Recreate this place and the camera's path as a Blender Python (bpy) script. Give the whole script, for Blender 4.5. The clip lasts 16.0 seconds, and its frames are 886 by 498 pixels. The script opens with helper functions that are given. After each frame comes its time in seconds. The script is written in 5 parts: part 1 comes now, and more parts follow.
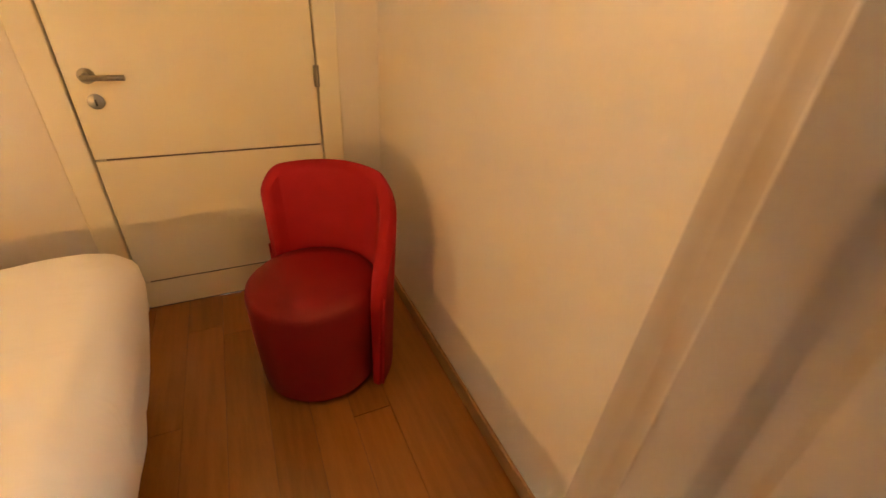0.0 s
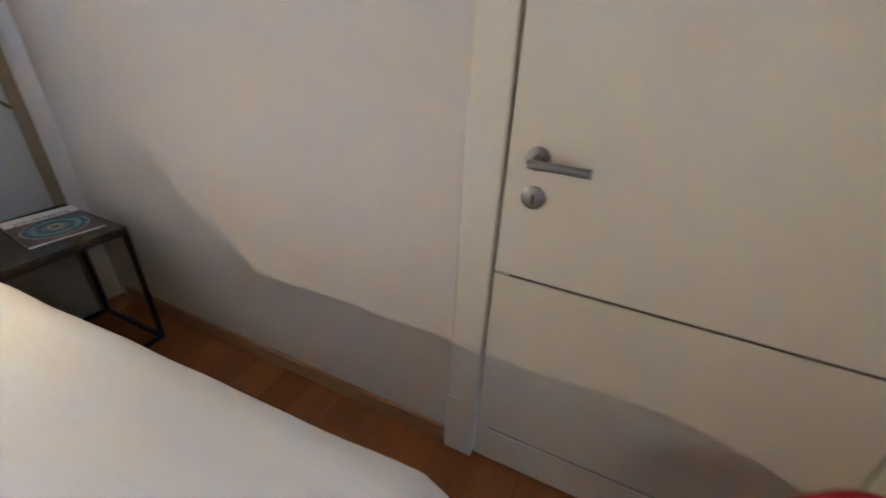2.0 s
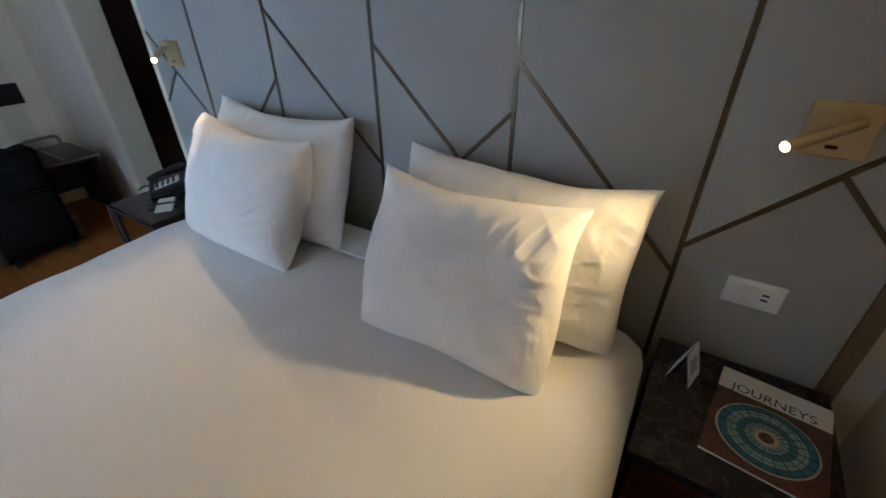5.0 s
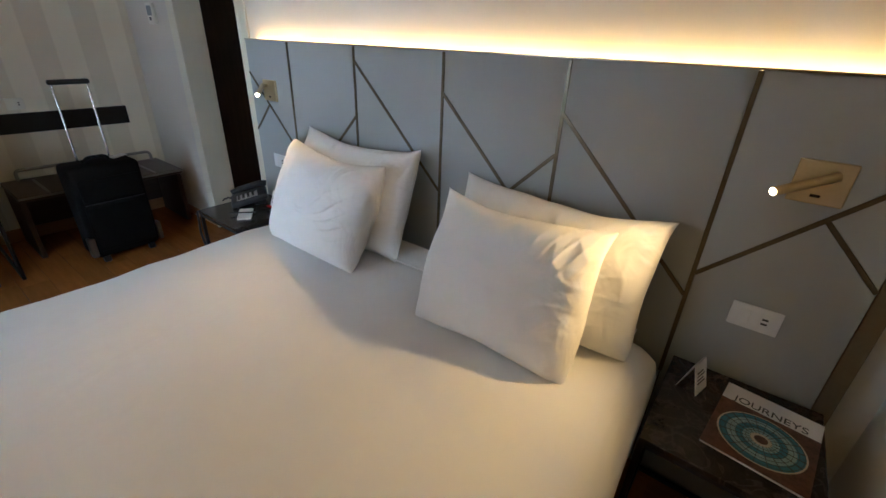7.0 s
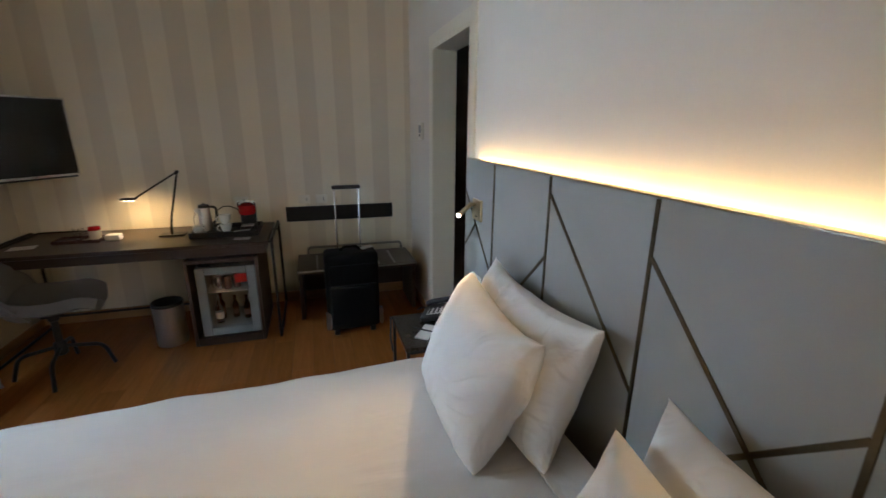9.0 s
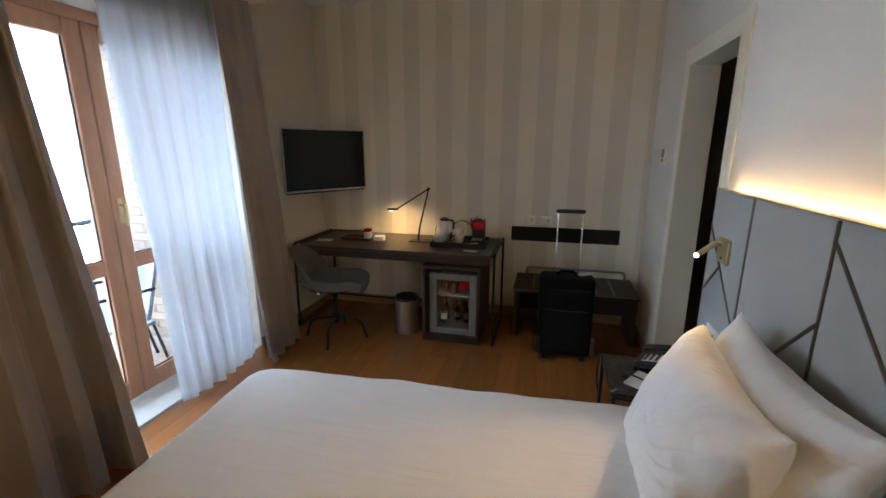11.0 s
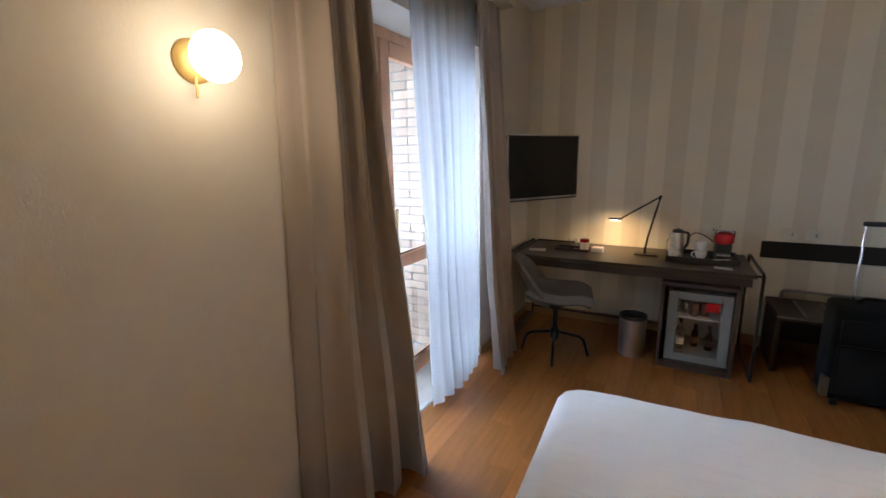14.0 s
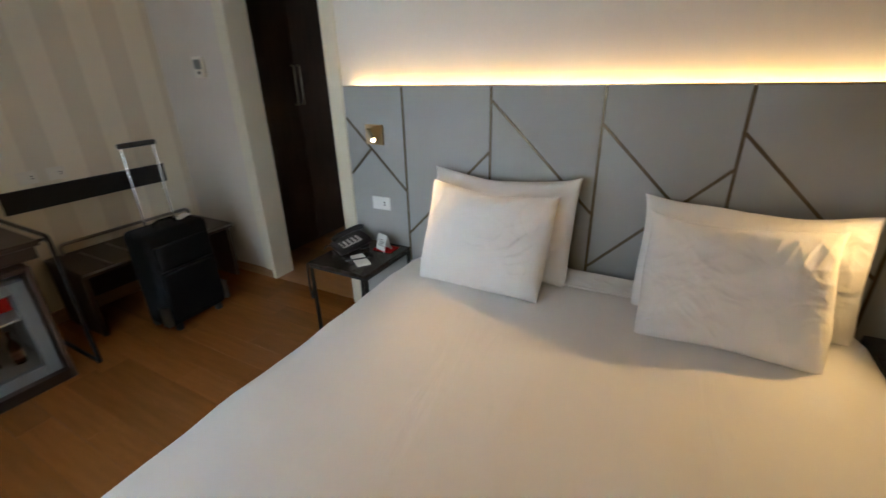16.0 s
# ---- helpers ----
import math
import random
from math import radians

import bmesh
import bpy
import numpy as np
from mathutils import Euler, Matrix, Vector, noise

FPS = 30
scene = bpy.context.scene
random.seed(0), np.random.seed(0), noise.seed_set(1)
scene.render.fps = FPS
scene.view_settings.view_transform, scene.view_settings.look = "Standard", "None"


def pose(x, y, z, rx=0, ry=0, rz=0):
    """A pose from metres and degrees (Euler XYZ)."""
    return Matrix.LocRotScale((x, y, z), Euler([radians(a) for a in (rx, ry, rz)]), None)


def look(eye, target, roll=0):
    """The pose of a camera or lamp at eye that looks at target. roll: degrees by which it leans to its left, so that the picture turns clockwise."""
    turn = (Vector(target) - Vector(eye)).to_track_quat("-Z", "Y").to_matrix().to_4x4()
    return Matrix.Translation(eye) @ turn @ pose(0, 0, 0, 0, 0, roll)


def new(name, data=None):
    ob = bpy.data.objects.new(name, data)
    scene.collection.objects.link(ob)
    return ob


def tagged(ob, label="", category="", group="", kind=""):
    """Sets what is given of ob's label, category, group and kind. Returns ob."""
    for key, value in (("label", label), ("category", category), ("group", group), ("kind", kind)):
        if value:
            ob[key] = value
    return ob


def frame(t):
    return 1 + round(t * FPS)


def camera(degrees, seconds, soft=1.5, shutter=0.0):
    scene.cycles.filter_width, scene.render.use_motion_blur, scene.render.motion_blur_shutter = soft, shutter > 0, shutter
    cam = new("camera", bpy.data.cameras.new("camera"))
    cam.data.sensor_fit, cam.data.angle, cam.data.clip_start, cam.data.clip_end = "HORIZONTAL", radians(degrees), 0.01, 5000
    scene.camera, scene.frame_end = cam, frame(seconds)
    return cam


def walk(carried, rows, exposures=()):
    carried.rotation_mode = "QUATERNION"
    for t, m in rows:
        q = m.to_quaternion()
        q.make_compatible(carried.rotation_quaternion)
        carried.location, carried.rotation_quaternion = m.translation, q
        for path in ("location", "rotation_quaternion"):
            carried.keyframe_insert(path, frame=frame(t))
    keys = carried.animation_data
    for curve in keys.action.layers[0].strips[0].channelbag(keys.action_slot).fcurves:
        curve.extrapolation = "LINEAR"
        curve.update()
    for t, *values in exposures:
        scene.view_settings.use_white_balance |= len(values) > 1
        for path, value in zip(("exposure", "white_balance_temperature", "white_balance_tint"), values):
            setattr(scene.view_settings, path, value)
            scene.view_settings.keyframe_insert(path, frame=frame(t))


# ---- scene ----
cam = camera(92.6, 16.0, shutter=0.22)
PATH = [
    (0, (2.327, -1.94, 1.32), (3.101, -0.408, 0.293), 3.7),
    (0.5, (2.302, -1.683, 1.288), (2.876, -0.123, 0.176), 4.3),
    (1, (2.316, -1.402, 1.275), (2.618, 0.202, 0.119), 3.9),
    (1.5, (2.226, -1.105, 1.253), (2.065, 0.54, 0.127), 1.6),
    (2, (2.071, -0.882, 1.272), (1.342, 0.706, 0.299), 2.6),
    (2.5, (1.856, -0.613, 1.29), (0.56, 0.525, 0.278), -0.4),
    (3, (1.695, -0.534, 1.324), (0.121, 0.081, 0.254), -0.5),
    (3.5, (1.572, -0.538, 1.345), (-0.112, -0.195, 0.322), -1.3),
    (4, (1.312, -0.507, 1.341), (-0.43, -0.477, 0.359), -0.3),
    (4.5, (1.142, -0.535, 1.349), (-0.557, -0.955, 0.381), 0.7),
    (5, (1.097, -0.535, 1.397), (-0.331, -1.452, 0.339), -0.7),
    (5.2, (1.137, -0.524, 1.407), (-0.246, -1.502, 0.344), -0.8),
    (7.3, (1.352, -0.455, 1.439), (-0.084, -1.544, 0.572), 3.0),
    (7.5, (1.255, -0.468, 1.462), (-0.135, -1.607, 0.584), 2.7),
    (8, (1.039, -0.53, 1.49), (-0.172, -1.932, 0.735), 1.9),
    (8.5, (0.912, -0.637, 1.51), (-0.018, -2.297, 0.893), 0.5),
    (9, (0.78, -0.685, 1.549), (0.221, -2.524, 0.997), 0.4),
    (9.2, (0.749, -0.691, 1.556), (0.367, -2.581, 1.024), -0.0),
    (11.3, (0.745, -0.681, 1.58), (1.34, -2.541, 1.128), 0.3),
    (11.5, (0.764, -0.668, 1.6), (1.462, -2.489, 1.156), 0.4),
    (12, (0.803, -0.587, 1.621), (1.715, -2.313, 1.187), 0.4),
    (12.5, (0.847, -0.56, 1.62), (1.974, -2.16, 1.21), 0.2),
    (13, (1.047, -0.49, 1.588), (2.285, -2.016, 1.215), 0.3),
    (13.5, (1.338, -0.473, 1.572), (2.519, -2.043, 1.193), -0.2),
    (14, (1.647, -0.524, 1.537), (2.595, -2.237, 1.125), -1.1),
    (14.5, (1.863, -0.544, 1.546), (2.3, -2.435, 1.065), -1.0),
    (15, (1.98, -0.699, 1.48), (1.565, -2.554, 0.859), -1.6),
    (15.5, (1.918, -0.966, 1.417), (0.767, -2.453, 0.736), -1.1),
    (16, (1.873, -1.208, 1.471), (0.265, -2.1, 0.685), -1.6),
]
EXPOSURES = [(0, 2.60, 8800, 19), (0.5, 2.06, 8000, 17), (1.0, 1.98, 5100, 13), (1.5, 2.08, 4300, 11), (2.0, 2.14, 4100, 8), (2.5, 1.62, 3950, 6), (3.0, 1.12, 3950, 4), (3.5, 1.02, 4050, 5), (4.5, 1.02, 4550, 4), (5, 0.92, 4650, 4), (7.5, 1.14, 5100, 5), (8, 1.06, 5150, 5), (9, 1.04, 5250, 5), (11.5, 1.02, 5550, 9), (12.5, 1.14, 5900, 10), (13.5, 1.20, 5550, 10), (14.5, 1.08, 5150, 8), (15, 1.05, 5150, 5), (16, 1.12, 5700, 5)]
walk(cam, [(t, look(eye, target, roll)) for t, eye, target, roll in PATH], EXPOSURES)

# ---- world, lights, exposure ----
world = bpy.data.worlds.new("daylight")
scene.world = world
world.use_nodes = True
wn = world.node_tree.nodes
sky = wn.new("ShaderNodeTexSky")
sky.sky_type = "NISHITA"
sky.sun_disc = False
sky.sun_elevation = radians(38)
sky.sun_rotation = radians(285)
world.node_tree.links.new(sky.outputs[0], wn["Background"].inputs[0])
wn["Background"].inputs[1].default_value = 0.15


def lamp(name, kind, m, energy, color, **more):
    d = bpy.data.lights.new(name, kind)
    d.energy, d.color = energy, color
    if kind == "AREA":
        d.shape, d.size, d.size_y = "RECTANGLE", more["size"], more["size_y"]
        d.spread = more.get("spread", math.pi)
    if kind == "SPOT":
        d.spot_size, d.spot_blend, d.shadow_soft_size = radians(more["cone"]), more["blend"], more["soft"]
    if kind == "POINT":
        d.shadow_soft_size = more["soft"]
    if kind == "SUN":
        d.angle = more["angle"]
    ob = new(name, d)
    ob.matrix_world = m
    return ob


WARM = (1.0, 0.57, 0.19)
WARMER = (1.0, 0.60, 0.27)
lamp("sun", "SUN", look((-7, 3, 9), (4.2, 0, 0)), 2.2, (1, 0.95, 0.88), angle=radians(0.5))
lamp("reading_light_a", "SPOT", look((0.143, -0.420, 1.140), (0.85, -1.20, 0.66)), 10.5, WARM, cone=96, blend=1.0, soft=0.012)
lamp("reading_light_b", "SPOT", look((0.143, -2.548, 1.144), (0.831, -1.565, 0.84)), 14, WARM, cone=70, blend=1.0, soft=0.012)
lamp("cove_light", "AREA", pose(-0.048, -1.485, 1.372, 180, 0, 90), 3.1, WARM, size=2.64, size_y=0.02)
lamp("desk_light", "SPOT", look((2.076, -4.25, 1.020), (2.076, -4.68, 0.400)), 6.5, WARM, cone=140, blend=1.0, soft=0.03)

# ---- materials ----


def material(name, base=(0.5, 0.5, 0.5), rough=0.6, metal=0.0, vary=0.12, scale=6.0, fine=120.0, bump=0.08, stretch=(1, 1, 1),
             spec=0.5, sheen=0.0, per_object=0.0, island=0.0, coat=0.0, dist=0.002):
    """A surface with slow and fine variation of tone and a fine relief."""
    m = bpy.data.materials.new(name)
    m.use_nodes = True
    n, l = m.node_tree.nodes, m.node_tree.links
    b = n["Principled BSDF"]
    b.inputs["Roughness"].default_value, b.inputs["Metallic"].default_value = rough, metal
    b.inputs["Specular IOR Level"].default_value = spec
    b.inputs["Sheen Weight"].default_value = sheen
    b.inputs["Coat Weight"].default_value = coat
    tc, mp = n.new("ShaderNodeTexCoord"), n.new("ShaderNodeMapping")
    mp.inputs["Scale"].default_value = stretch
    l.new(tc.outputs["Object"], mp.inputs["Vector"])
    vec = mp.outputs["Vector"]
    if per_object:
        oi, ad = n.new("ShaderNodeObjectInfo"), n.new("ShaderNodeVectorMath")
        sc = n.new("ShaderNodeMath")
        sc.operation = "MULTIPLY"
        sc.inputs[1].default_value = 37.0
        l.new(oi.outputs["Random"], sc.inputs[0])
        l.new(vec, ad.inputs[0])
        l.new(sc.outputs[0], ad.inputs[1])
        vec = ad.outputs[0]
    slow, quick = n.new("ShaderNodeTexNoise"), n.new("ShaderNodeTexNoise")
    slow.inputs["Scale"].default_value, slow.inputs["Detail"].default_value = scale, 4
    quick.inputs["Scale"].default_value, quick.inputs["Detail"].default_value = fine, 3
    l.new(vec, slow.inputs["Vector"])
    l.new(vec, quick.inputs["Vector"])
    mix = n.new("ShaderNodeMix")
    mix.data_type = "FLOAT"
    mix.inputs[0].default_value = 0.35
    l.new(slow.outputs["Fac"], mix.inputs[2])
    l.new(quick.outputs["Fac"], mix.inputs[3])
    fac = mix.outputs[0]
    if per_object or island:
        src = n.new("ShaderNodeObjectInfo").outputs["Random"] if per_object else n.new("ShaderNodeNewGeometry").outputs["Random Per Island"]
        mx = n.new("ShaderNodeMix")
        mx.data_type = "FLOAT"
        mx.inputs[0].default_value = per_object or island
        l.new(fac, mx.inputs[2])
        l.new(src, mx.inputs[3])
        fac = mx.outputs[0]
    ramp = n.new("ShaderNodeValToRGB")
    lo, hi = [max(0, c * (1 - vary)) for c in base], [min(1, c * (1 + vary)) for c in base]
    ramp.color_ramp.elements[0].position, ramp.color_ramp.elements[0].color = 0.25, (*lo, 1)
    ramp.color_ramp.elements[1].position, ramp.color_ramp.elements[1].color = 0.75, (*hi, 1)
    l.new(fac, ramp.inputs[0])
    l.new(ramp.outputs[0], b.inputs["Base Color"])
    if bump:
        bp = n.new("ShaderNodeBump")
        bp.inputs["Strength"].default_value, bp.inputs["Distance"].default_value = bump, dist
        l.new(quick.outputs["Fac"], bp.inputs["Height"])
        l.new(bp.outputs[0], b.inputs["Normal"])
    return m


def glow(name, color, strength):
    m = bpy.data.materials.new(name)
    m.use_nodes = True
    b = m.node_tree.nodes["Principled BSDF"]
    b.inputs["Base Color"].default_value = (0.9, 0.88, 0.82, 1)
    b.inputs["Emission Color"].default_value, b.inputs["Emission Strength"].default_value = (*color, 1), strength
    return m


def glass(name, tint=(1, 1, 1), rough=0.0):
    m = bpy.data.materials.new(name)
    m.use_nodes = True
    b = m.node_tree.nodes["Principled BSDF"]
    b.inputs["Base Color"].default_value = (*tint, 1)
    b.inputs["Transmission Weight"].default_value, b.inputs["Roughness"].default_value = 1.0, rough
    b.inputs["IOR"].default_value = 1.45
    return m


def striped_paper():
    """Wallpaper with broad vertical stripes in two close tones, finely woven."""
    m = material("striped_paper", (0.5, 0.45, 0.37), 0.75, vary=0.05, scale=3, fine=260, bump=0.05)
    n, l = m.node_tree.nodes, m.node_tree.links
    b, ramp = n["Principled BSDF"], n["Color Ramp"]
    tc, sep = n.new("ShaderNodeTexCoord"), n.new("ShaderNodeSeparateXYZ")
    l.new(tc.outputs["Object"], sep.inputs[0])
    div, fr = n.new("ShaderNodeMath"), n.new("ShaderNodeMath")
    div.operation, fr.operation = "MULTIPLY_ADD", "FRACT"
    div.inputs[1].default_value, div.inputs[2].default_value = 1 / STRIPE, STRIPE_OFF
    l.new(sep.outputs["X"], div.inputs[0])
    l.new(div.outputs[0], fr.inputs[0])
    step = n.new("ShaderNodeValToRGB")
    e = step.color_ramp.elements
    e[0].position, e[0].color = 0.0, (0.80, 0.745, 0.59, 1)
    e[1].position, e[1].color = 0.47, (0.80, 0.745, 0.59, 1)
    for p, c in ((0.5, (0.705, 0.645, 0.50, 1)), (0.97, (0.705, 0.645, 0.50, 1)), (1.0, (0.80, 0.745, 0.59, 1))):
        k = e.new(p)
        k.color = c
    l.new(fr.outputs[0], step.inputs[0])
    mx = n.new("ShaderNodeMix")
    mx.data_type, mx.blend_type = "RGBA", "MULTIPLY"
    mx.inputs[0].default_value = 1.0
    gain = n.new("ShaderNodeVectorMath")
    gain.operation = "MULTIPLY"
    gain.inputs[1].default_value = (2.0, 2.2, 2.7)
    l.new(ramp.outputs[0], gain.inputs[0])
    l.new(step.outputs[0], mx.inputs[6])
    l.new(gain.outputs[0], mx.inputs[7])
    l.new(mx.outputs[2], b.inputs["Base Color"])
    return m


def voile():
    m = bpy.data.materials.new("white_voile")
    m.use_nodes = True
    n, l = m.node_tree.nodes, m.node_tree.links
    n.remove(n["Principled BSDF"])
    tr, tl, df = n.new("ShaderNodeBsdfTransparent"), n.new("ShaderNodeBsdfTranslucent"), n.new("ShaderNodeBsdfDiffuse")
    tl.inputs[0].default_value, df.inputs[0].default_value = (0.30, 0.31, 0.33, 1), (0.74, 0.74, 0.73, 1)
    a, c = n.new("ShaderNodeMixShader"), n.new("ShaderNodeMixShader")
    a.inputs[0].default_value = 0.4
    l.new(tl.outputs[0], a.inputs[1])
    l.new(df.outputs[0], a.inputs[2])
    wv = n.new("ShaderNodeTexNoise")
    wv.inputs["Scale"].default_value = 60
    tc, mp = n.new("ShaderNodeTexCoord"), n.new("ShaderNodeMapping")
    mp.inputs["Scale"].default_value = (1, 6, 0.15)
    l.new(tc.outputs["Object"], mp.inputs[0])
    l.new(mp.outputs[0], wv.inputs["Vector"])
    mr = n.new("ShaderNodeMapRange")
    mr.inputs[3].default_value, mr.inputs[4].default_value = 0.76, 0.92
    l.new(wv.outputs["Fac"], mr.inputs[0])
    l.new(mr.outputs[0], c.inputs[0])
    l.new(tr.outputs[0], c.inputs[1])
    l.new(a.outputs[0], c.inputs[2])
    l.new(c.outputs[0], n["Material Output"].inputs[0])
    return m


def veined(name, dark, light, scale):
    m = material(name, dark, 0.18, vary=0.5, scale=scale, fine=scale * 9, bump=0.0)
    n, l = m.node_tree.nodes, m.node_tree.links
    ramp, b = n["Color Ramp"], n["Principled BSDF"]
    vo = n.new("ShaderNodeTexNoise")
    vo.inputs["Scale"].default_value, vo.inputs["Detail"].default_value, vo.inputs["Distortion"].default_value = scale * 0.8, 8, 1.6
    r2 = n.new("ShaderNodeValToRGB")
    e = r2.color_ramp.elements
    e[0].position, e[0].color, e[1].position, e[1].color = 0.46, (0, 0, 0, 1), 0.54, (0, 0, 0, 1)
    k = e.new(0.5)
    k.color = (1, 1, 1, 1)
    tc = n.new("ShaderNodeTexCoord")
    l.new(tc.outputs["Object"], vo.inputs["Vector"])
    l.new(vo.outputs["Fac"], r2.inputs[0])
    mx = n.new("ShaderNodeMix")
    mx.data_type = "RGBA"
    l.new(r2.outputs[0], mx.inputs[0])
    l.new(ramp.outputs[0], mx.inputs[6])
    mx.inputs[7].default_value = (*light, 1)
    l.new(mx.outputs[2], b.inputs["Base Color"])
    return m


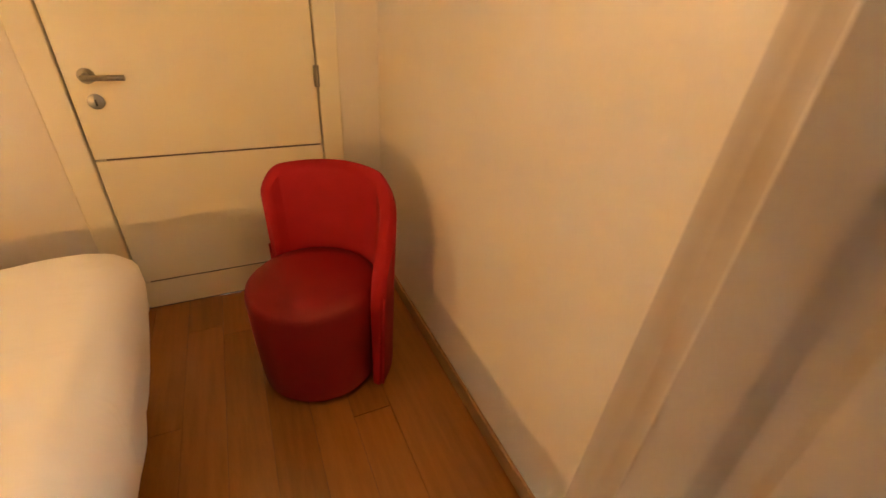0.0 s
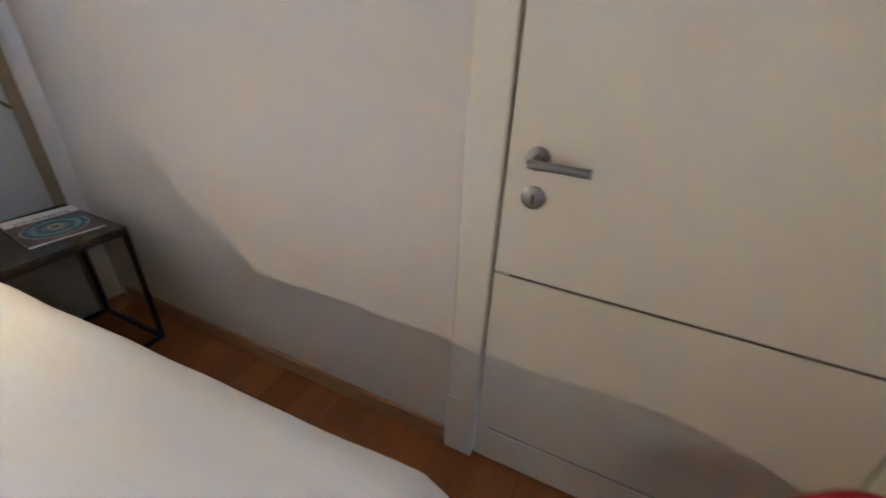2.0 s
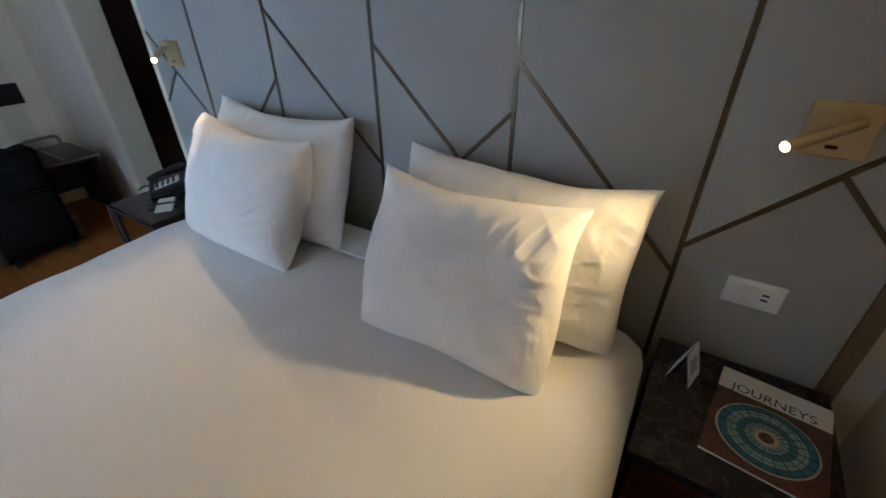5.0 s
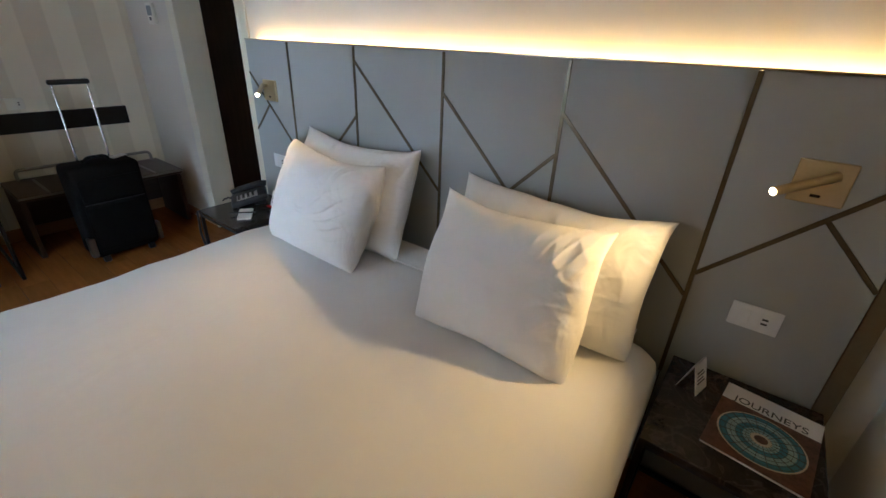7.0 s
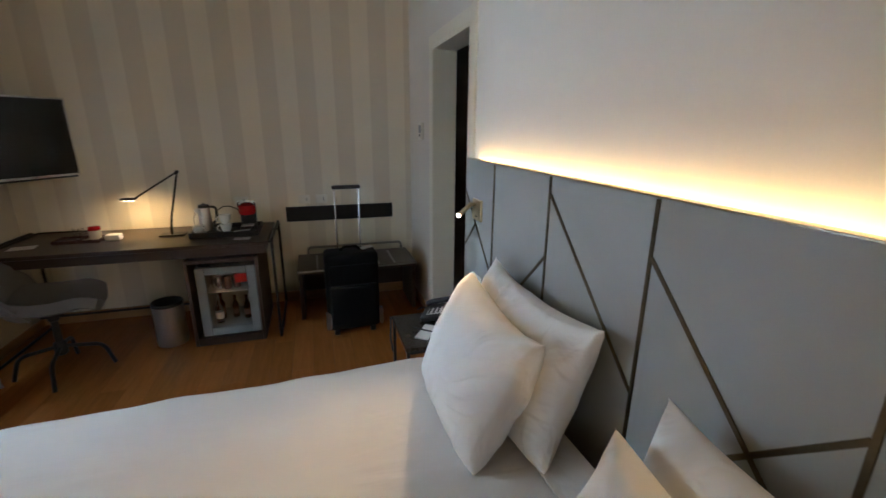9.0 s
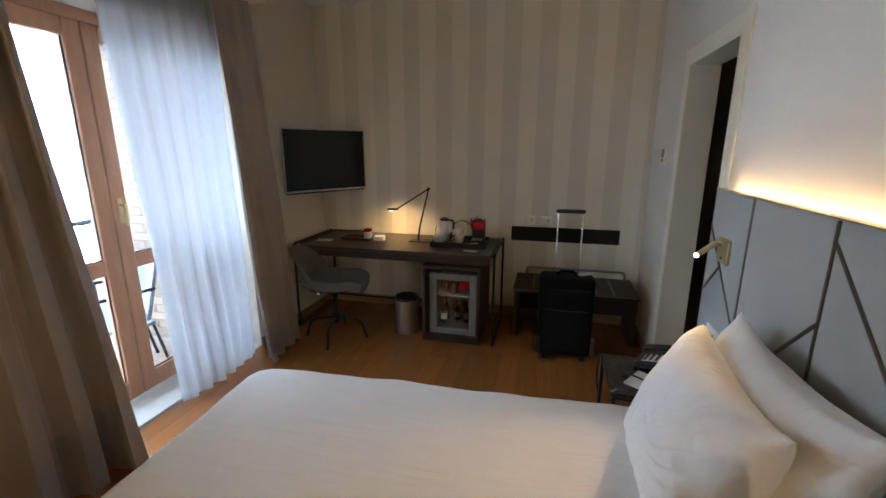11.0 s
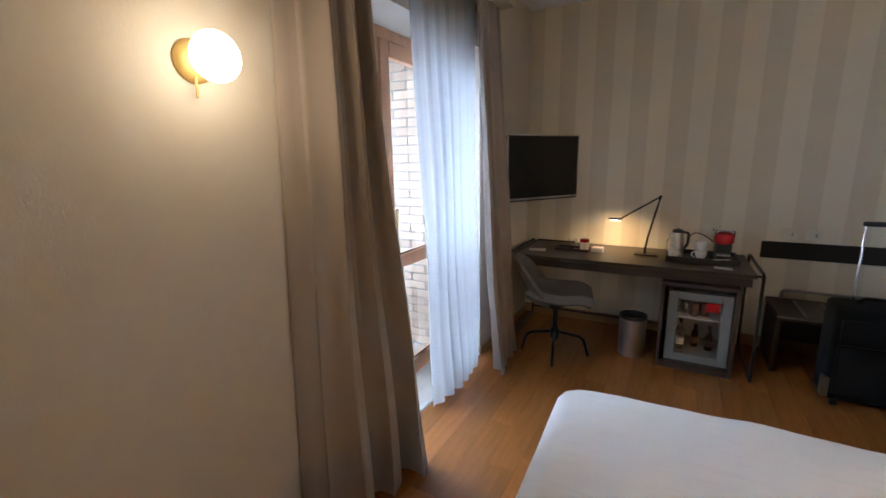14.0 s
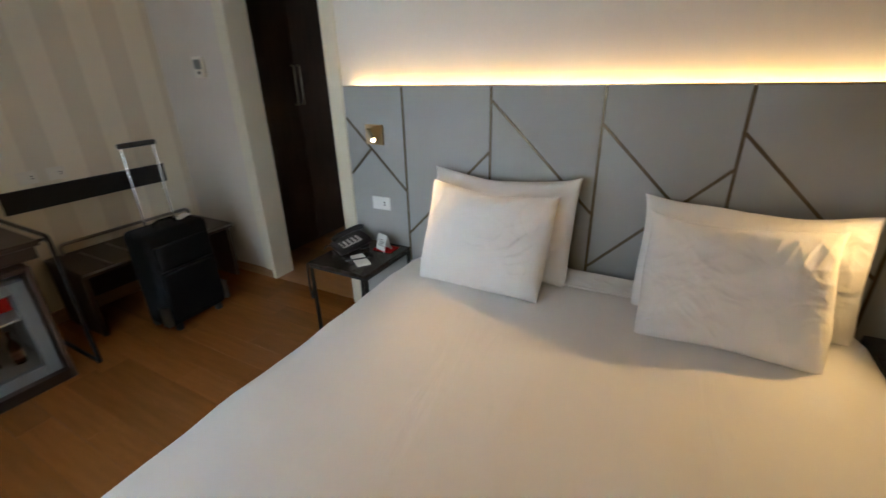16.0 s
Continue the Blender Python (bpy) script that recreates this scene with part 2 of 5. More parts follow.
STRIPE, STRIPE_OFF = 0.2986, 0.10
M = {
    "wall": material("plain_wallpaper", (0.70, 0.64, 0.555), 0.7, vary=0.035, scale=2.2, fine=210, bump=0.22, stretch=(1, 1, 0.35)),
    "white_wall": material("white_paint", (0.76, 0.72, 0.64), 0.7, vary=0.03, scale=2.5, fine=160, bump=0.06),
    "ceiling": material("ceiling_paint", (0.76, 0.74, 0.70), 0.8, vary=0.02, scale=2, fine=150, bump=0.05),
    "paper": striped_paper(),
    "plank": material("honey_oak", (0.270, 0.103, 0.024), 0.27, vary=0.26, scale=5, fine=60, bump=0.05, stretch=(9, 0.8, 1), per_object=0.28),
    "joint": material("dark_joint", (0.07, 0.03, 0.012), 0.6, vary=0.2),
    "skirting": material("oak_trim", (0.36, 0.20, 0.085), 0.4, vary=0.22, scale=4, fine=60, bump=0.04, stretch=(1, 1, 8)),
    "door_paint": material("ivory_lacquer", (0.74, 0.68, 0.53), 0.32, vary=0.025, scale=3, fine=90, bump=0.03),
    "groove": material("dark_groove", (0.10, 0.075, 0.06), 0.5, vary=0.1),
    "steel": material("brushed_steel", (0.82, 0.80, 0.78), 0.32, 1.0, vary=0.1, scale=8, fine=200, bump=0.03, stretch=(1, 1, 12)),
    "dull_steel": material("dull_steel", (0.30, 0.285, 0.26), 0.36, 1.0, vary=0.1, scale=8, fine=200, bump=0.03),
    "bin_steel": material("satin_steel", (0.74, 0.74, 0.74), 0.30, 0.92, vary=0.06, scale=8, fine=220, bump=0.03, stretch=(1, 1, 14)),
    "chrome": material("bright_steel", (0.72, 0.71, 0.70), 0.16, 1.0, vary=0.05, bump=0),
    "brass": material("satin_brass", (0.62, 0.50, 0.28), 0.36, 1.0, vary=0.08, scale=6, fine=140, bump=0.03),
    "gilt": material("gilt_plate", (0.74, 0.50, 0.16), 0.4, 0.3, vary=0.06, scale=6, fine=140, bump=0.02),
    "inlay": material("dark_bronze_strip", (0.14, 0.115, 0.072), 0.36, 1.0, vary=0.2, scale=9, fine=90, bump=0.03),
    "bronze_dark": material("bronze_edging", (0.24, 0.19, 0.125), 0.42, 0.5, vary=0.12, scale=6, fine=90, bump=0.03),
    "bronze": material("bronze_strip", (0.42, 0.36, 0.25), 0.3, 1.0, vary=0.14, scale=9, fine=90, bump=0.03),
    "leather": material("grey_leather", (0.365, 0.368, 0.352), 0.5, vary=0.06, scale=2.5, fine=330, bump=0.18, dist=0.001),
    "linen": material("white_linen", (0.87, 0.865, 0.855), 0.85, vary=0.02, scale=3, fine=420, bump=0.10, sheen=0.15),
    "velvet": material("red_velvet", (0.33, 0.007, 0.014), 0.75, vary=0.22, scale=7, fine=300, bump=0.15, spec=0.25, sheen=0.02),
    "red_skin": material("dark_red_leatherette", (0.22, 0.007, 0.010), 0.5, spec=0.3, vary=0.12, scale=6, fine=320, bump=0.12),
    "black": material("black_metal", (0.022, 0.020, 0.019), 0.42, 0.6, vary=0.2, scale=12, fine=160, bump=0.04),
    "plastic": material("black_plastic", (0.018, 0.018, 0.019), 0.38, vary=0.15, bump=0.03),
    "matt": material("matt_black", (0.012, 0.011, 0.011), 0.7, vary=0.15, bump=0.05),
    "marble": veined("brown_marble", (0.030, 0.024, 0.020), (0.062, 0.051, 0.043), 14),
    "wenge": material("wenge_wood", (0.040, 0.024, 0.017), 0.36, vary=0.35, scale=4, fine=50, bump=0.06, stretch=(1, 9, 9)),
    "wenge_up": material("wenge_upright", (0.058, 0.035, 0.024), 0.5, vary=0.35, scale=4, fine=50, bump=0.06, stretch=(9, 9, 0.8)),
    "drape": material("taupe_drape", (0.37, 0.315, 0.275), 0.8, vary=0.07, scale=5, fine=300, bump=0.12, stretch=(1, 1, 0.25), sheen=0.3),
    "voile": voile(),
    "larch": material("larch_frame", (0.47, 0.235, 0.12), 0.38, vary=0.16, scale=4, fine=50, bump=0.04, stretch=(8, 8, 0.8)),
    "glass": glass("clear_glass"),
    "fridge_grey": material("grey_fridge_paint", (0.21, 0.225, 0.23), 0.4, vary=0.05, bump=0.02),
    "fridge_in": material("white_liner", (0.27, 0.26, 0.24), 0.5, vary=0.04, bump=0.02),
    "felt": material("grey_wool", (0.15, 0.145, 0.145), 0.95, vary=0.12, scale=9, fine=350, bump=0.25, sheen=0.05),
    "screen": material("dark_screen", (0.008, 0.009, 0.011), 0.12, vary=0.05, bump=0),
    "nylon": material("black_nylon", (0.0065, 0.0065, 0.007), 0.85, spec=0.2, vary=0.2, scale=10, fine=400, bump=0.3),
    "white_plastic": material("white_plastic", (0.76, 0.76, 0.74), 0.3, vary=0.02, bump=0),
    "plate_cream": material("cream_plate", (0.76, 0.72, 0.62), 0.4, vary=0.03, bump=0),
    "porcelain": material("white_porcelain", (0.82, 0.81, 0.78), 0.14, vary=0.02, bump=0),
    "card": material("white_card", (0.74, 0.73, 0.70), 0.6, vary=0.03, bump=0.02),
    "ink": material("dark_ink", (0.05, 0.05, 0.055), 0.6, vary=0.1, bump=0),
    "red_gloss": material("red_gloss", (0.42, 0.012, 0.016), 0.2, vary=0.06, bump=0),
    "red_dark": material("dark_red_gloss", (0.16, 0.008, 0.010), 0.25, vary=0.06, bump=0),
    "brown_skin": material("dark_brown_leather", (0.055, 0.016, 0.013), 0.5, vary=0.15, fine=200, bump=0.1),
    "teal": material("teal_print", (0.045, 0.19, 0.26), 0.35, vary=0.4, scale=40, fine=200, bump=0),
    "teal_pale": material("pale_teal_print", (0.30, 0.42, 0.43), 0.35, vary=0.35, scale=40, fine=200, bump=0),
    "rust": material("rust_print", (0.105, 0.045, 0.03), 0.35, vary=0.9, scale=45, fine=220, bump=0),
    "cream": material("cream_print", (0.60, 0.50, 0.36), 0.4, vary=0.1, bump=0),
    "amber": glass("amber_glass", (0.35, 0.12, 0.03)),
    "brick": material("pale_brick", (0.30, 0.225, 0.165), 0.85, vary=0.22, scale=9, fine=120, bump=0.3, per_object=0.5),
    "mortar": material("mortar", (0.17, 0.155, 0.14), 0.9, vary=0.1, scale=10, bump=0.3),
    "terrace": material("terrace_tile", (0.26, 0.21, 0.17), 0.7, vary=0.12, scale=6, bump=0.1, per_object=0.4),
    "sill": material("white_stone", (0.62, 0.60, 0.56), 0.35, vary=0.08, scale=8, bump=0.03),
    "facade": material("white_render", (0.78, 0.77, 0.74), 0.85, vary=0.04, scale=1, bump=0.1),
    "street": material("street", (0.06, 0.06, 0.058), 0.9, vary=0.15, scale=1, bump=0.1),
    "rattan": material("blue_grey_rattan", (0.10, 0.135, 0.17), 0.6, vary=0.25, scale=20, fine=250, bump=0.3),
    "daylight": glow("bright_haze", (0.82, 0.92, 1.0), 10.5),
    "opal": glow("opal_lamp_glass", (1.0, 0.77, 0.46), 4.6),
    "led": glow("warm_led", (1.0, 0.72, 0.40), 40.0),
    "strip": glow("warm_led_strip", (1.0, 0.66, 0.32), 2.0),
}

# ---- mesh helpers ----


def merge(*meshes):
    out = meshes[0]
    for b in meshes[1:]:
        me = bpy.data.meshes.new("tmp")
        b.to_mesh(me)
        out.from_mesh(me)
        b.free()
        bpy.data.meshes.remove(me)
    return out


def box(x0, x1, y0, y1, z0, z1, bev=0.002, seg=1):
    bm = bmesh.new()
    c = Vector(((x0 + x1) / 2, (y0 + y1) / 2, (z0 + z1) / 2))
    s = Matrix.Diagonal((abs(x1 - x0), abs(y1 - y0), abs(z1 - z0), 1))
    bmesh.ops.create_cube(bm, size=1, matrix=Matrix.Translation(c) @ s)
    if bev:
        bev = min(bev, 0.45 * min(abs(x1 - x0), abs(y1 - y0), abs(z1 - z0)))
        bmesh.ops.bevel(bm, geom=list(bm.edges), offset=bev, segments=seg, affect="EDGES", profile=0.5)
    return bm


def moved(bm, m):
    bmesh.ops.transform(bm, matrix=m, verts=list(bm.verts))
    return bm


def lathe(profile, n=32, at=(0, 0, 0), closed=False):
    """Turns (radius, height) pairs about the upright through at."""
    bm = bmesh.new()
    rings = []
    for r, z in profile:
        rings.append([bm.verts.new((at[0] + r * math.cos(a), at[1] + r * math.sin(a), at[2] + z)) for a in (2 * math.pi * k / n for k in range(n))])
    for a, b in zip(rings, rings[1:]):
        for k in range(n):
            bm.faces.new((a[k], a[(k + 1) % n], b[(k + 1) % n], b[k]))
    if closed:
        for k in range(n):
            a, b = rings[-1], rings[0]
            bm.faces.new((a[k], a[(k + 1) % n], b[(k + 1) % n], b[k]))
    else:
        bm.faces.new(list(reversed(rings[0])))
        bm.faces.new(rings[-1])
    bmesh.ops.recalc_face_normals(bm, faces=list(bm.faces))
    return bm


def tube(points, r, n=10, loop=False):
    """A round bar along points."""
    pts = [Vector(p) for p in points]
    bm = bmesh.new()
    rings = []
    side = None
    for i, p in enumerate(pts):
        a = pts[i - 1] if (i or loop) else p
        b = pts[(i + 1) % len(pts)] if (i + 1 < len(pts) or loop) else p
        d = (b - a).normalized()
        if side is None:
            side = d.orthogonal().normalized()
        side = (side - d * side.dot(d)).normalized()
        up = d.cross(side)
        rings.append([bm.verts.new(p + r * (math.cos(t) * side + math.sin(t) * up)) for t in (2 * math.pi * k / n for k in range(n))])
    pairs = list(zip(rings, rings[1:])) + ([(rings[-1], rings[0])] if loop else [])
    for a, b in pairs:
        for k in range(n):
            bm.faces.new((a[k], a[(k + 1) % n], b[(k + 1) % n], b[k]))
    if not loop:
        bm.faces.new(rings[0])
        bm.faces.new(rings[-1])
    bmesh.ops.recalc_face_normals(bm, faces=list(bm.faces))
    return bm


def rounded(points, radius=0.03, n=5):
    """The polyline with its corners rounded off."""
    pts = [Vector(p) for p in points]
    out = [pts[0]]
    for a, b, c in zip(pts, pts[1:], pts[2:]):
        p, q = b + (a - b).normalized() * radius, b + (c - b).normalized() * radius
        out += [p.lerp(b, k / n).lerp(b.lerp(q, k / n), k / n) for k in range(n + 1)]
    return out + [pts[-1]]


def sheet(nu, nv, f, thick=0.0):
    """A grid over u, v in 0..1 at f(u, v), given thickness towards its back."""
    bm = bmesh.new()
    p = [[Vector(f(i / nu, j / nv)) for i in range(nu + 1)] for j in range(nv + 1)]

    def normal(i, j):
        a = p[j][min(i + 1, nu)] - p[j][max(i - 1, 0)]
        b = p[min(j + 1, nv)][i] - p[max(j - 1, 0)][i]
        return a.cross(b).normalized()

    g = [[bm.verts.new(v) for v in row] for row in p]
    h = [[bm.verts.new(p[j][i] - thick * normal(i, j)) for i in range(nu + 1)] for j in range(nv + 1)] if thick else None
    for j in range(nv):
        for i in range(nu):
            bm.faces.new((g[j][i], g[j][i + 1], g[j + 1][i + 1], g[j + 1][i]))
            if thick:
                bm.faces.new((h[j][i], h[j + 1][i], h[j + 1][i + 1], h[j][i + 1]))
    if thick:
        for i in range(nu):
            bm.faces.new((g[0][i], h[0][i], h[0][i + 1], g[0][i + 1]))
            bm.faces.new((g[nv][i + 1], h[nv][i + 1], h[nv][i], g[nv][i]))
        for j in range(nv):
            bm.faces.new((g[j + 1][0], h[j + 1][0], h[j][0], g[j][0]))
            bm.faces.new((g[j][nu], h[j][nu], h[j + 1][nu], g[j + 1][nu]))
    return bm


def mesh(name, bm, mat, smooth=None):
    me = bpy.data.meshes.new(name)
    bm.to_mesh(me)
    bm.free()
    me.materials.append(mat)
    me.polygons.foreach_set("use_smooth", [True] * len(me.polygons))
    if smooth is None or smooth:
        me.set_sharp_from_angle(angle=radians(40))
    return me


def part(name, bm, mat, parent, label=""):
    ob = new(name, mesh(name, bm, mat))
    ob.parent = parent
    return tagged(ob, label) if label else ob


def thing(name, m, label, category, group=""):
    ob = new(name)
    ob.empty_display_size = 0.1
    ob.matrix_world = m
    return tagged(ob, label, category, group)


def single(name, bm, mat, label, category, group=""):
    return tagged(new(name, mesh(name, bm, mat)), label, category, group)


def structure(name, bm, mat, label=""):
    return tagged(new(name, mesh(name, bm, mat)), label, "", "", "structure")


def wording(text, size, mat, name="lettering"):
    """Raised letters of the built-in font, as a mesh lying in x, y."""
    cu = bpy.data.curves.new(name, "FONT")
    cu.body, cu.size, cu.extrude, cu.align_x, cu.align_y = text, size, 0.0002, "CENTER", "CENTER"
    tmp = bpy.data.objects.new(name, cu)
    scene.collection.objects.link(tmp)
    me = bpy.data.meshes.new_from_object(tmp.evaluated_get(bpy.context.evaluated_depsgraph_get()))
    bpy.data.objects.remove(tmp)
    bm = bmesh.new()
    bm.from_mesh(me)
    bpy.data.meshes.remove(me)
    return bm

# ---- structure ----
X_E, Y_S, X_W, Z_C = 2.93, -4.575, -0.07, 2.83
X_T = -0.085
NICHE = (-3.42, -1.80)

structure("wall_north", merge(box(-0.25, 1.80, 0, 0.15, 0, Z_C, 0), box(2.67, X_E + 0.45, 0, 0.15, 0, Z_C, 0), box(1.80, 2.67, 0, 0.15, 2.11, Z_C, 0)), M["wall"], "warm off-white papered wall")
structure("wall_east", merge(box(X_E, X_E + 0.45, NICHE[1], 0, 0, Z_C, 0), box(X_E, X_E + 0.45, Y_S, NICHE[0], 0, Z_C, 0), box(X_E, X_E + 0.45, NICHE[0], NICHE[1], 2.29, Z_C, 0)), M["wall"], "warm off-white papered wall with a deep window niche")
structure("wall_south", box(-2.6, X_E + 0.45, Y_S - 0.15, Y_S, 0, Z_C, 0), M["paper"], "wall in beige and cream striped paper")
structure("trim_opening", merge(box(X_T + 0.0005, X_T + 0.013, -3.868, -3.789, 0, 2.165, 0.003), box(X_W + 0.0005, X_W + 0.012, -2.971, -2.893, 0, 2.165, 0.003), box(X_T + 0.0005, X_T + 0.013, -3.789, -2.971, 2.088, 2.165, 0.003)), M["door_paint"], "ivory casing round the corridor opening")
structure("wall_west", box(X_W - 0.17, X_W, -2.97, 0, 0, Z_C, 0), M["white_wall"], "white painted wall behind the bed")
structure("wall_west_corner", merge(box(X_T - 0.155, X_T, -3.79, -2.97, 2.09, Z_C, 0), box(X_T - 0.155, X_T, Y_S, -3.79, 0, Z_C, 0)), M["wall"], "papered wall round the corridor opening")
structure("door_lining", merge(box(X_T - 0.165, X_T + 0.0135, -3.7895, -3.768, 0, 2.0895, 0.002), box(X_T - 0.165, X_T + 0.0135, -3.768, -2.992, 2.068, 2.0895, 0.002), box(X_W - 0.175, X_W + 0.0125, -2.992, -2.9705, 0, 2.068, 0.002)), M["door_paint"], "ivory lacquered lining of the corridor opening")
structure("wall_corridor_north", box(-2.6, X_W - 0.17, -2.97, -2.82, 0, Z_C, 0), M["white_wall"], "white corridor wall")
structure("wall_corridor_end", box(-2.75, -2.6, -4.70, -2.82, 0, Z_C, 0), M["white_wall"], "white corridor end wall")
structure("ceiling", box(-2.75, X_E + 0.45, Y_S - 0.15, 0.15, Z_C, Z_C + 0.12, 0), M["ceiling"], "white painted ceiling")
structure("subfloor", box(-2.6, X_E, Y_S, 0, -0.12, -0.003, 0), M["joint"], "dark joints between the floorboards")
structure("wall_behind_door", box(1.75, 2.72, 0.15, 0.20, 0, 2.2, 0), M["white_wall"], "plain wall that closes the doorway")

for name, b in (
    ("baseboard_north", box(0.0, 1.705, -0.014, 0, 0, 0.07, 0.004)),
    ("baseboard_north_corner", box(2.752, X_E - 0.014, -0.014, 0, 0, 0.07, 0.004)),
    ("baseboard_east", box(X_E - 0.014, X_E, NICHE[1] + 0.002, 0, 0, 0.07, 0.004)),
    ("baseboard_east_corner", box(X_E - 0.014, X_E, Y_S + 0.014, NICHE[0] - 0.002, 0, 0.07, 0.004)),
    ("baseboard_south", box(X_T, X_E, Y_S, Y_S + 0.014, 0, 0.09, 0.004)),
    ("baseboard_west", box(X_T, X_T + 0.014, Y_S + 0.014, -3.795, 0, 0.07, 0.004)),
):
    structure(name, b, M["skirting"], "honey oak skirting board")

structure("window_sill", box(X_E - 0.002, X_E + 0.33, NICHE[0], NICHE[1], 0.0, 0.018, 0.003), M["sill"], "white stone threshold of the balcony door")
structure("trim", merge(box(2.735, X_E, -3.60, -0.002, 2.56, Z_C - 0.002, 0.003)), M["white_wall"], "white curtain pelmet below the ceiling")


def room_door():
    d = new("door_1")
    tagged(d, "closed ivory lacquered room door with two dark grooves", "door", "", "structure")
    part("jamb", merge(box(1.715, 1.808, -0.018, 0.02, 0, 2.2, 0.004), box(2.662, 2.752, -0.018, 0.02, 0, 2.2, 0.004), box(1.808, 2.662, -0.018, 0.02, 2.105, 2.2, 0.004)), M["door_paint"], d, "ivory door surround")
    part("plinth_block", box(1.712, 1.809, -0.024, -0.019, 0, 0.24, 0.002), M["door_paint"], d)
    leaf = part("leaf", merge(box(1.814, 2.656, -0.008, 0.035, 0.008, 0.142, 0.002), box(1.814, 2.656, -0.008, 0.035, 0.149, 0.708, 0.002), box(1.814, 2.656, -0.008, 0.035, 0.716, 2.1, 0.002)), M["door_paint"], d)
    part("threshold", box(1.809, 2.661, -0.004, 0.06, 0.0005, 0.0075, 0.001), M["joint"], d, "dark wooden threshold")
    for z in (0.1455, 0.712):
        part("groove", box(1.85, 2.65, -0.004, 0.03, z - 0.004, z + 0.004, 0), M["groove"], leaf, "dark horizontal groove")
    for z in (1.0, 1.78, 0.3):
        h = part("hinge", lathe([(0.0075, 0), (0.0075, 0.085)], 12, (2.659, -0.020, z - 0.04)), M["dull_steel"], d, "steel barrel hinge")
        part("hinge_leaf", box(2.645, 2.668, -0.021, -0.016, z - 0.04, z + 0.045, 0.001), M["dull_steel"], h)
    turn = Matrix.Translation((1.880, -0.009, 1.013)) @ pose(0, 0, 0, 90)
    hd = part("handle", moved(lathe([(0.026, 0), (0.026, 0.006), (0.012, 0.008), (0.010, 0.045)], 24), turn), M["dull_steel"], d, "brushed steel lever handle")
    part("lever", tube(rounded([(1.870, -0.050, 1.011), (1.996, -0.050, 1.011)], 0.01), 0.0095, 12), M["dull_steel"], hd)
    ro = part("lock_rose", moved(lathe([(0.026, 0), (0.026, 0.007), (0.023, 0.009)], 24), Matrix.Translation((1.883, -0.009, 0.927)) @ pose(0, 0, 0, 90)), M["dull_steel"], d, "round steel lock escutcheon")
    part("keyhole", box(1.880, 1.886, -0.0195, -0.016, 0.913, 0.935, 0.001), M["matt"], ro)


room_door()


def balcony_door():
    """Two glazed wooden leaves in a frame, with a middle rail each."""
    w = new("window_1")
    tagged(w, "glazed larch balcony door with two leaves and a brass handle", "balcony door", "", "structure")
    y0, y1, x = NICHE[0], NICHE[1], 3.205
    part("window_frame", merge(box(x, x + 0.07, y0, y0 + 0.055, 0.018, 2.29, 0.003), box(x, x + 0.07, y1 - 0.055, y1, 0.018, 2.29, 0.003), box(x, x + 0.07, y0 + 0.055, y1 - 0.055, 2.225, 2.29, 0.003)), M["larch"], w)
    mid = (y0 + y1) / 2
    for a, b in ((y0 + 0.058, mid - 0.002), (mid + 0.002, y1 - 0.058)):
        s, fx = 0.092, x - 0.016
        leaf = part("leaf", merge(box(fx, fx + 0.06, a, a + s, 0.03, 2.222, 0.006), box(fx, fx + 0.06, b - s, b, 0.03, 2.222, 0.006),
                                  box(fx, fx + 0.06, a + s, b - s, 2.222 - s, 2.222, 0.006), box(fx, fx + 0.06, a + s, b - s, 0.03, 0.15, 0.006), box(fx, fx + 0.06, a + s, b - s, 0.845, 0.935, 0.006)), M["larch"], w)
        for z0, z1 in ((0.15, 0.845), (0.935, 2.13)):
            p = part("pane", box(fx + 0.028, fx + 0.034, a + s, b - s, z0, z1, 0), M["glass"], leaf)
            p.visible_shadow = False
            part("gasket", merge(box(fx + 0.016, fx + 0.024, a + s, a + s + 0.006, z0, z1, 0), box(fx + 0.016, fx + 0.024, b - s - 0.006, b - s, z0, z1, 0), box(fx + 0.016, fx + 0.024, a + s, b - s, z0, z0 + 0.006, 0)), M["matt"], leaf, "black glazing gasket")
    hx = x - 0.016
    h = part("handle", box(hx - 0.008, hx, mid - 0.062, mid - 0.030, 1.13, 1.28, 0.006, 2), M["brass"], w, "brass espagnolette handle")
    part("lever", merge(tube([(hx, mid - 0.046, 1.24), (hx - 0.045, mid - 0.046, 1.24)], 0.009, 10), tube(rounded([(hx - 0.045, mid - 0.046, 1.245), (hx - 0.048, mid - 0.046, 1.19), (hx - 0.04, mid - 0.044, 1.12)], 0.02), 0.010, 10)), M["brass"], h)


balcony_door()

# ---- outside ----
structure("ground", box(-200, 300, -300, 300, -9.2, -9.0, 0), M["street"], "grey street far below")
structure("balcony_floor", box(3.38, 4.5, -5.2, 0.6, -0.16, -0.03, 0), M["mortar"], "balcony slab with tile joints")
structure("balcony_ceiling", box(3.38, 4.5, -5.2, 0.6, 2.50, 2.66, 0), M["facade"], "underside of the balcony above")
structure("wall_outer", merge(box(3.38, 3.42, NICHE[1] + 0.02, 0.6, -0.03, 2.5, 0), box(3.38, 3.42, -5.2, NICHE[0] - 0.02, -0.03, 2.5, 0)), M["facade"], "rendered outer wall")
structure("balcony_column", box(4.205, 4.40, -3.66, -3.44, -0.03, 2.5, 0.006), M["facade"], "white balcony column")


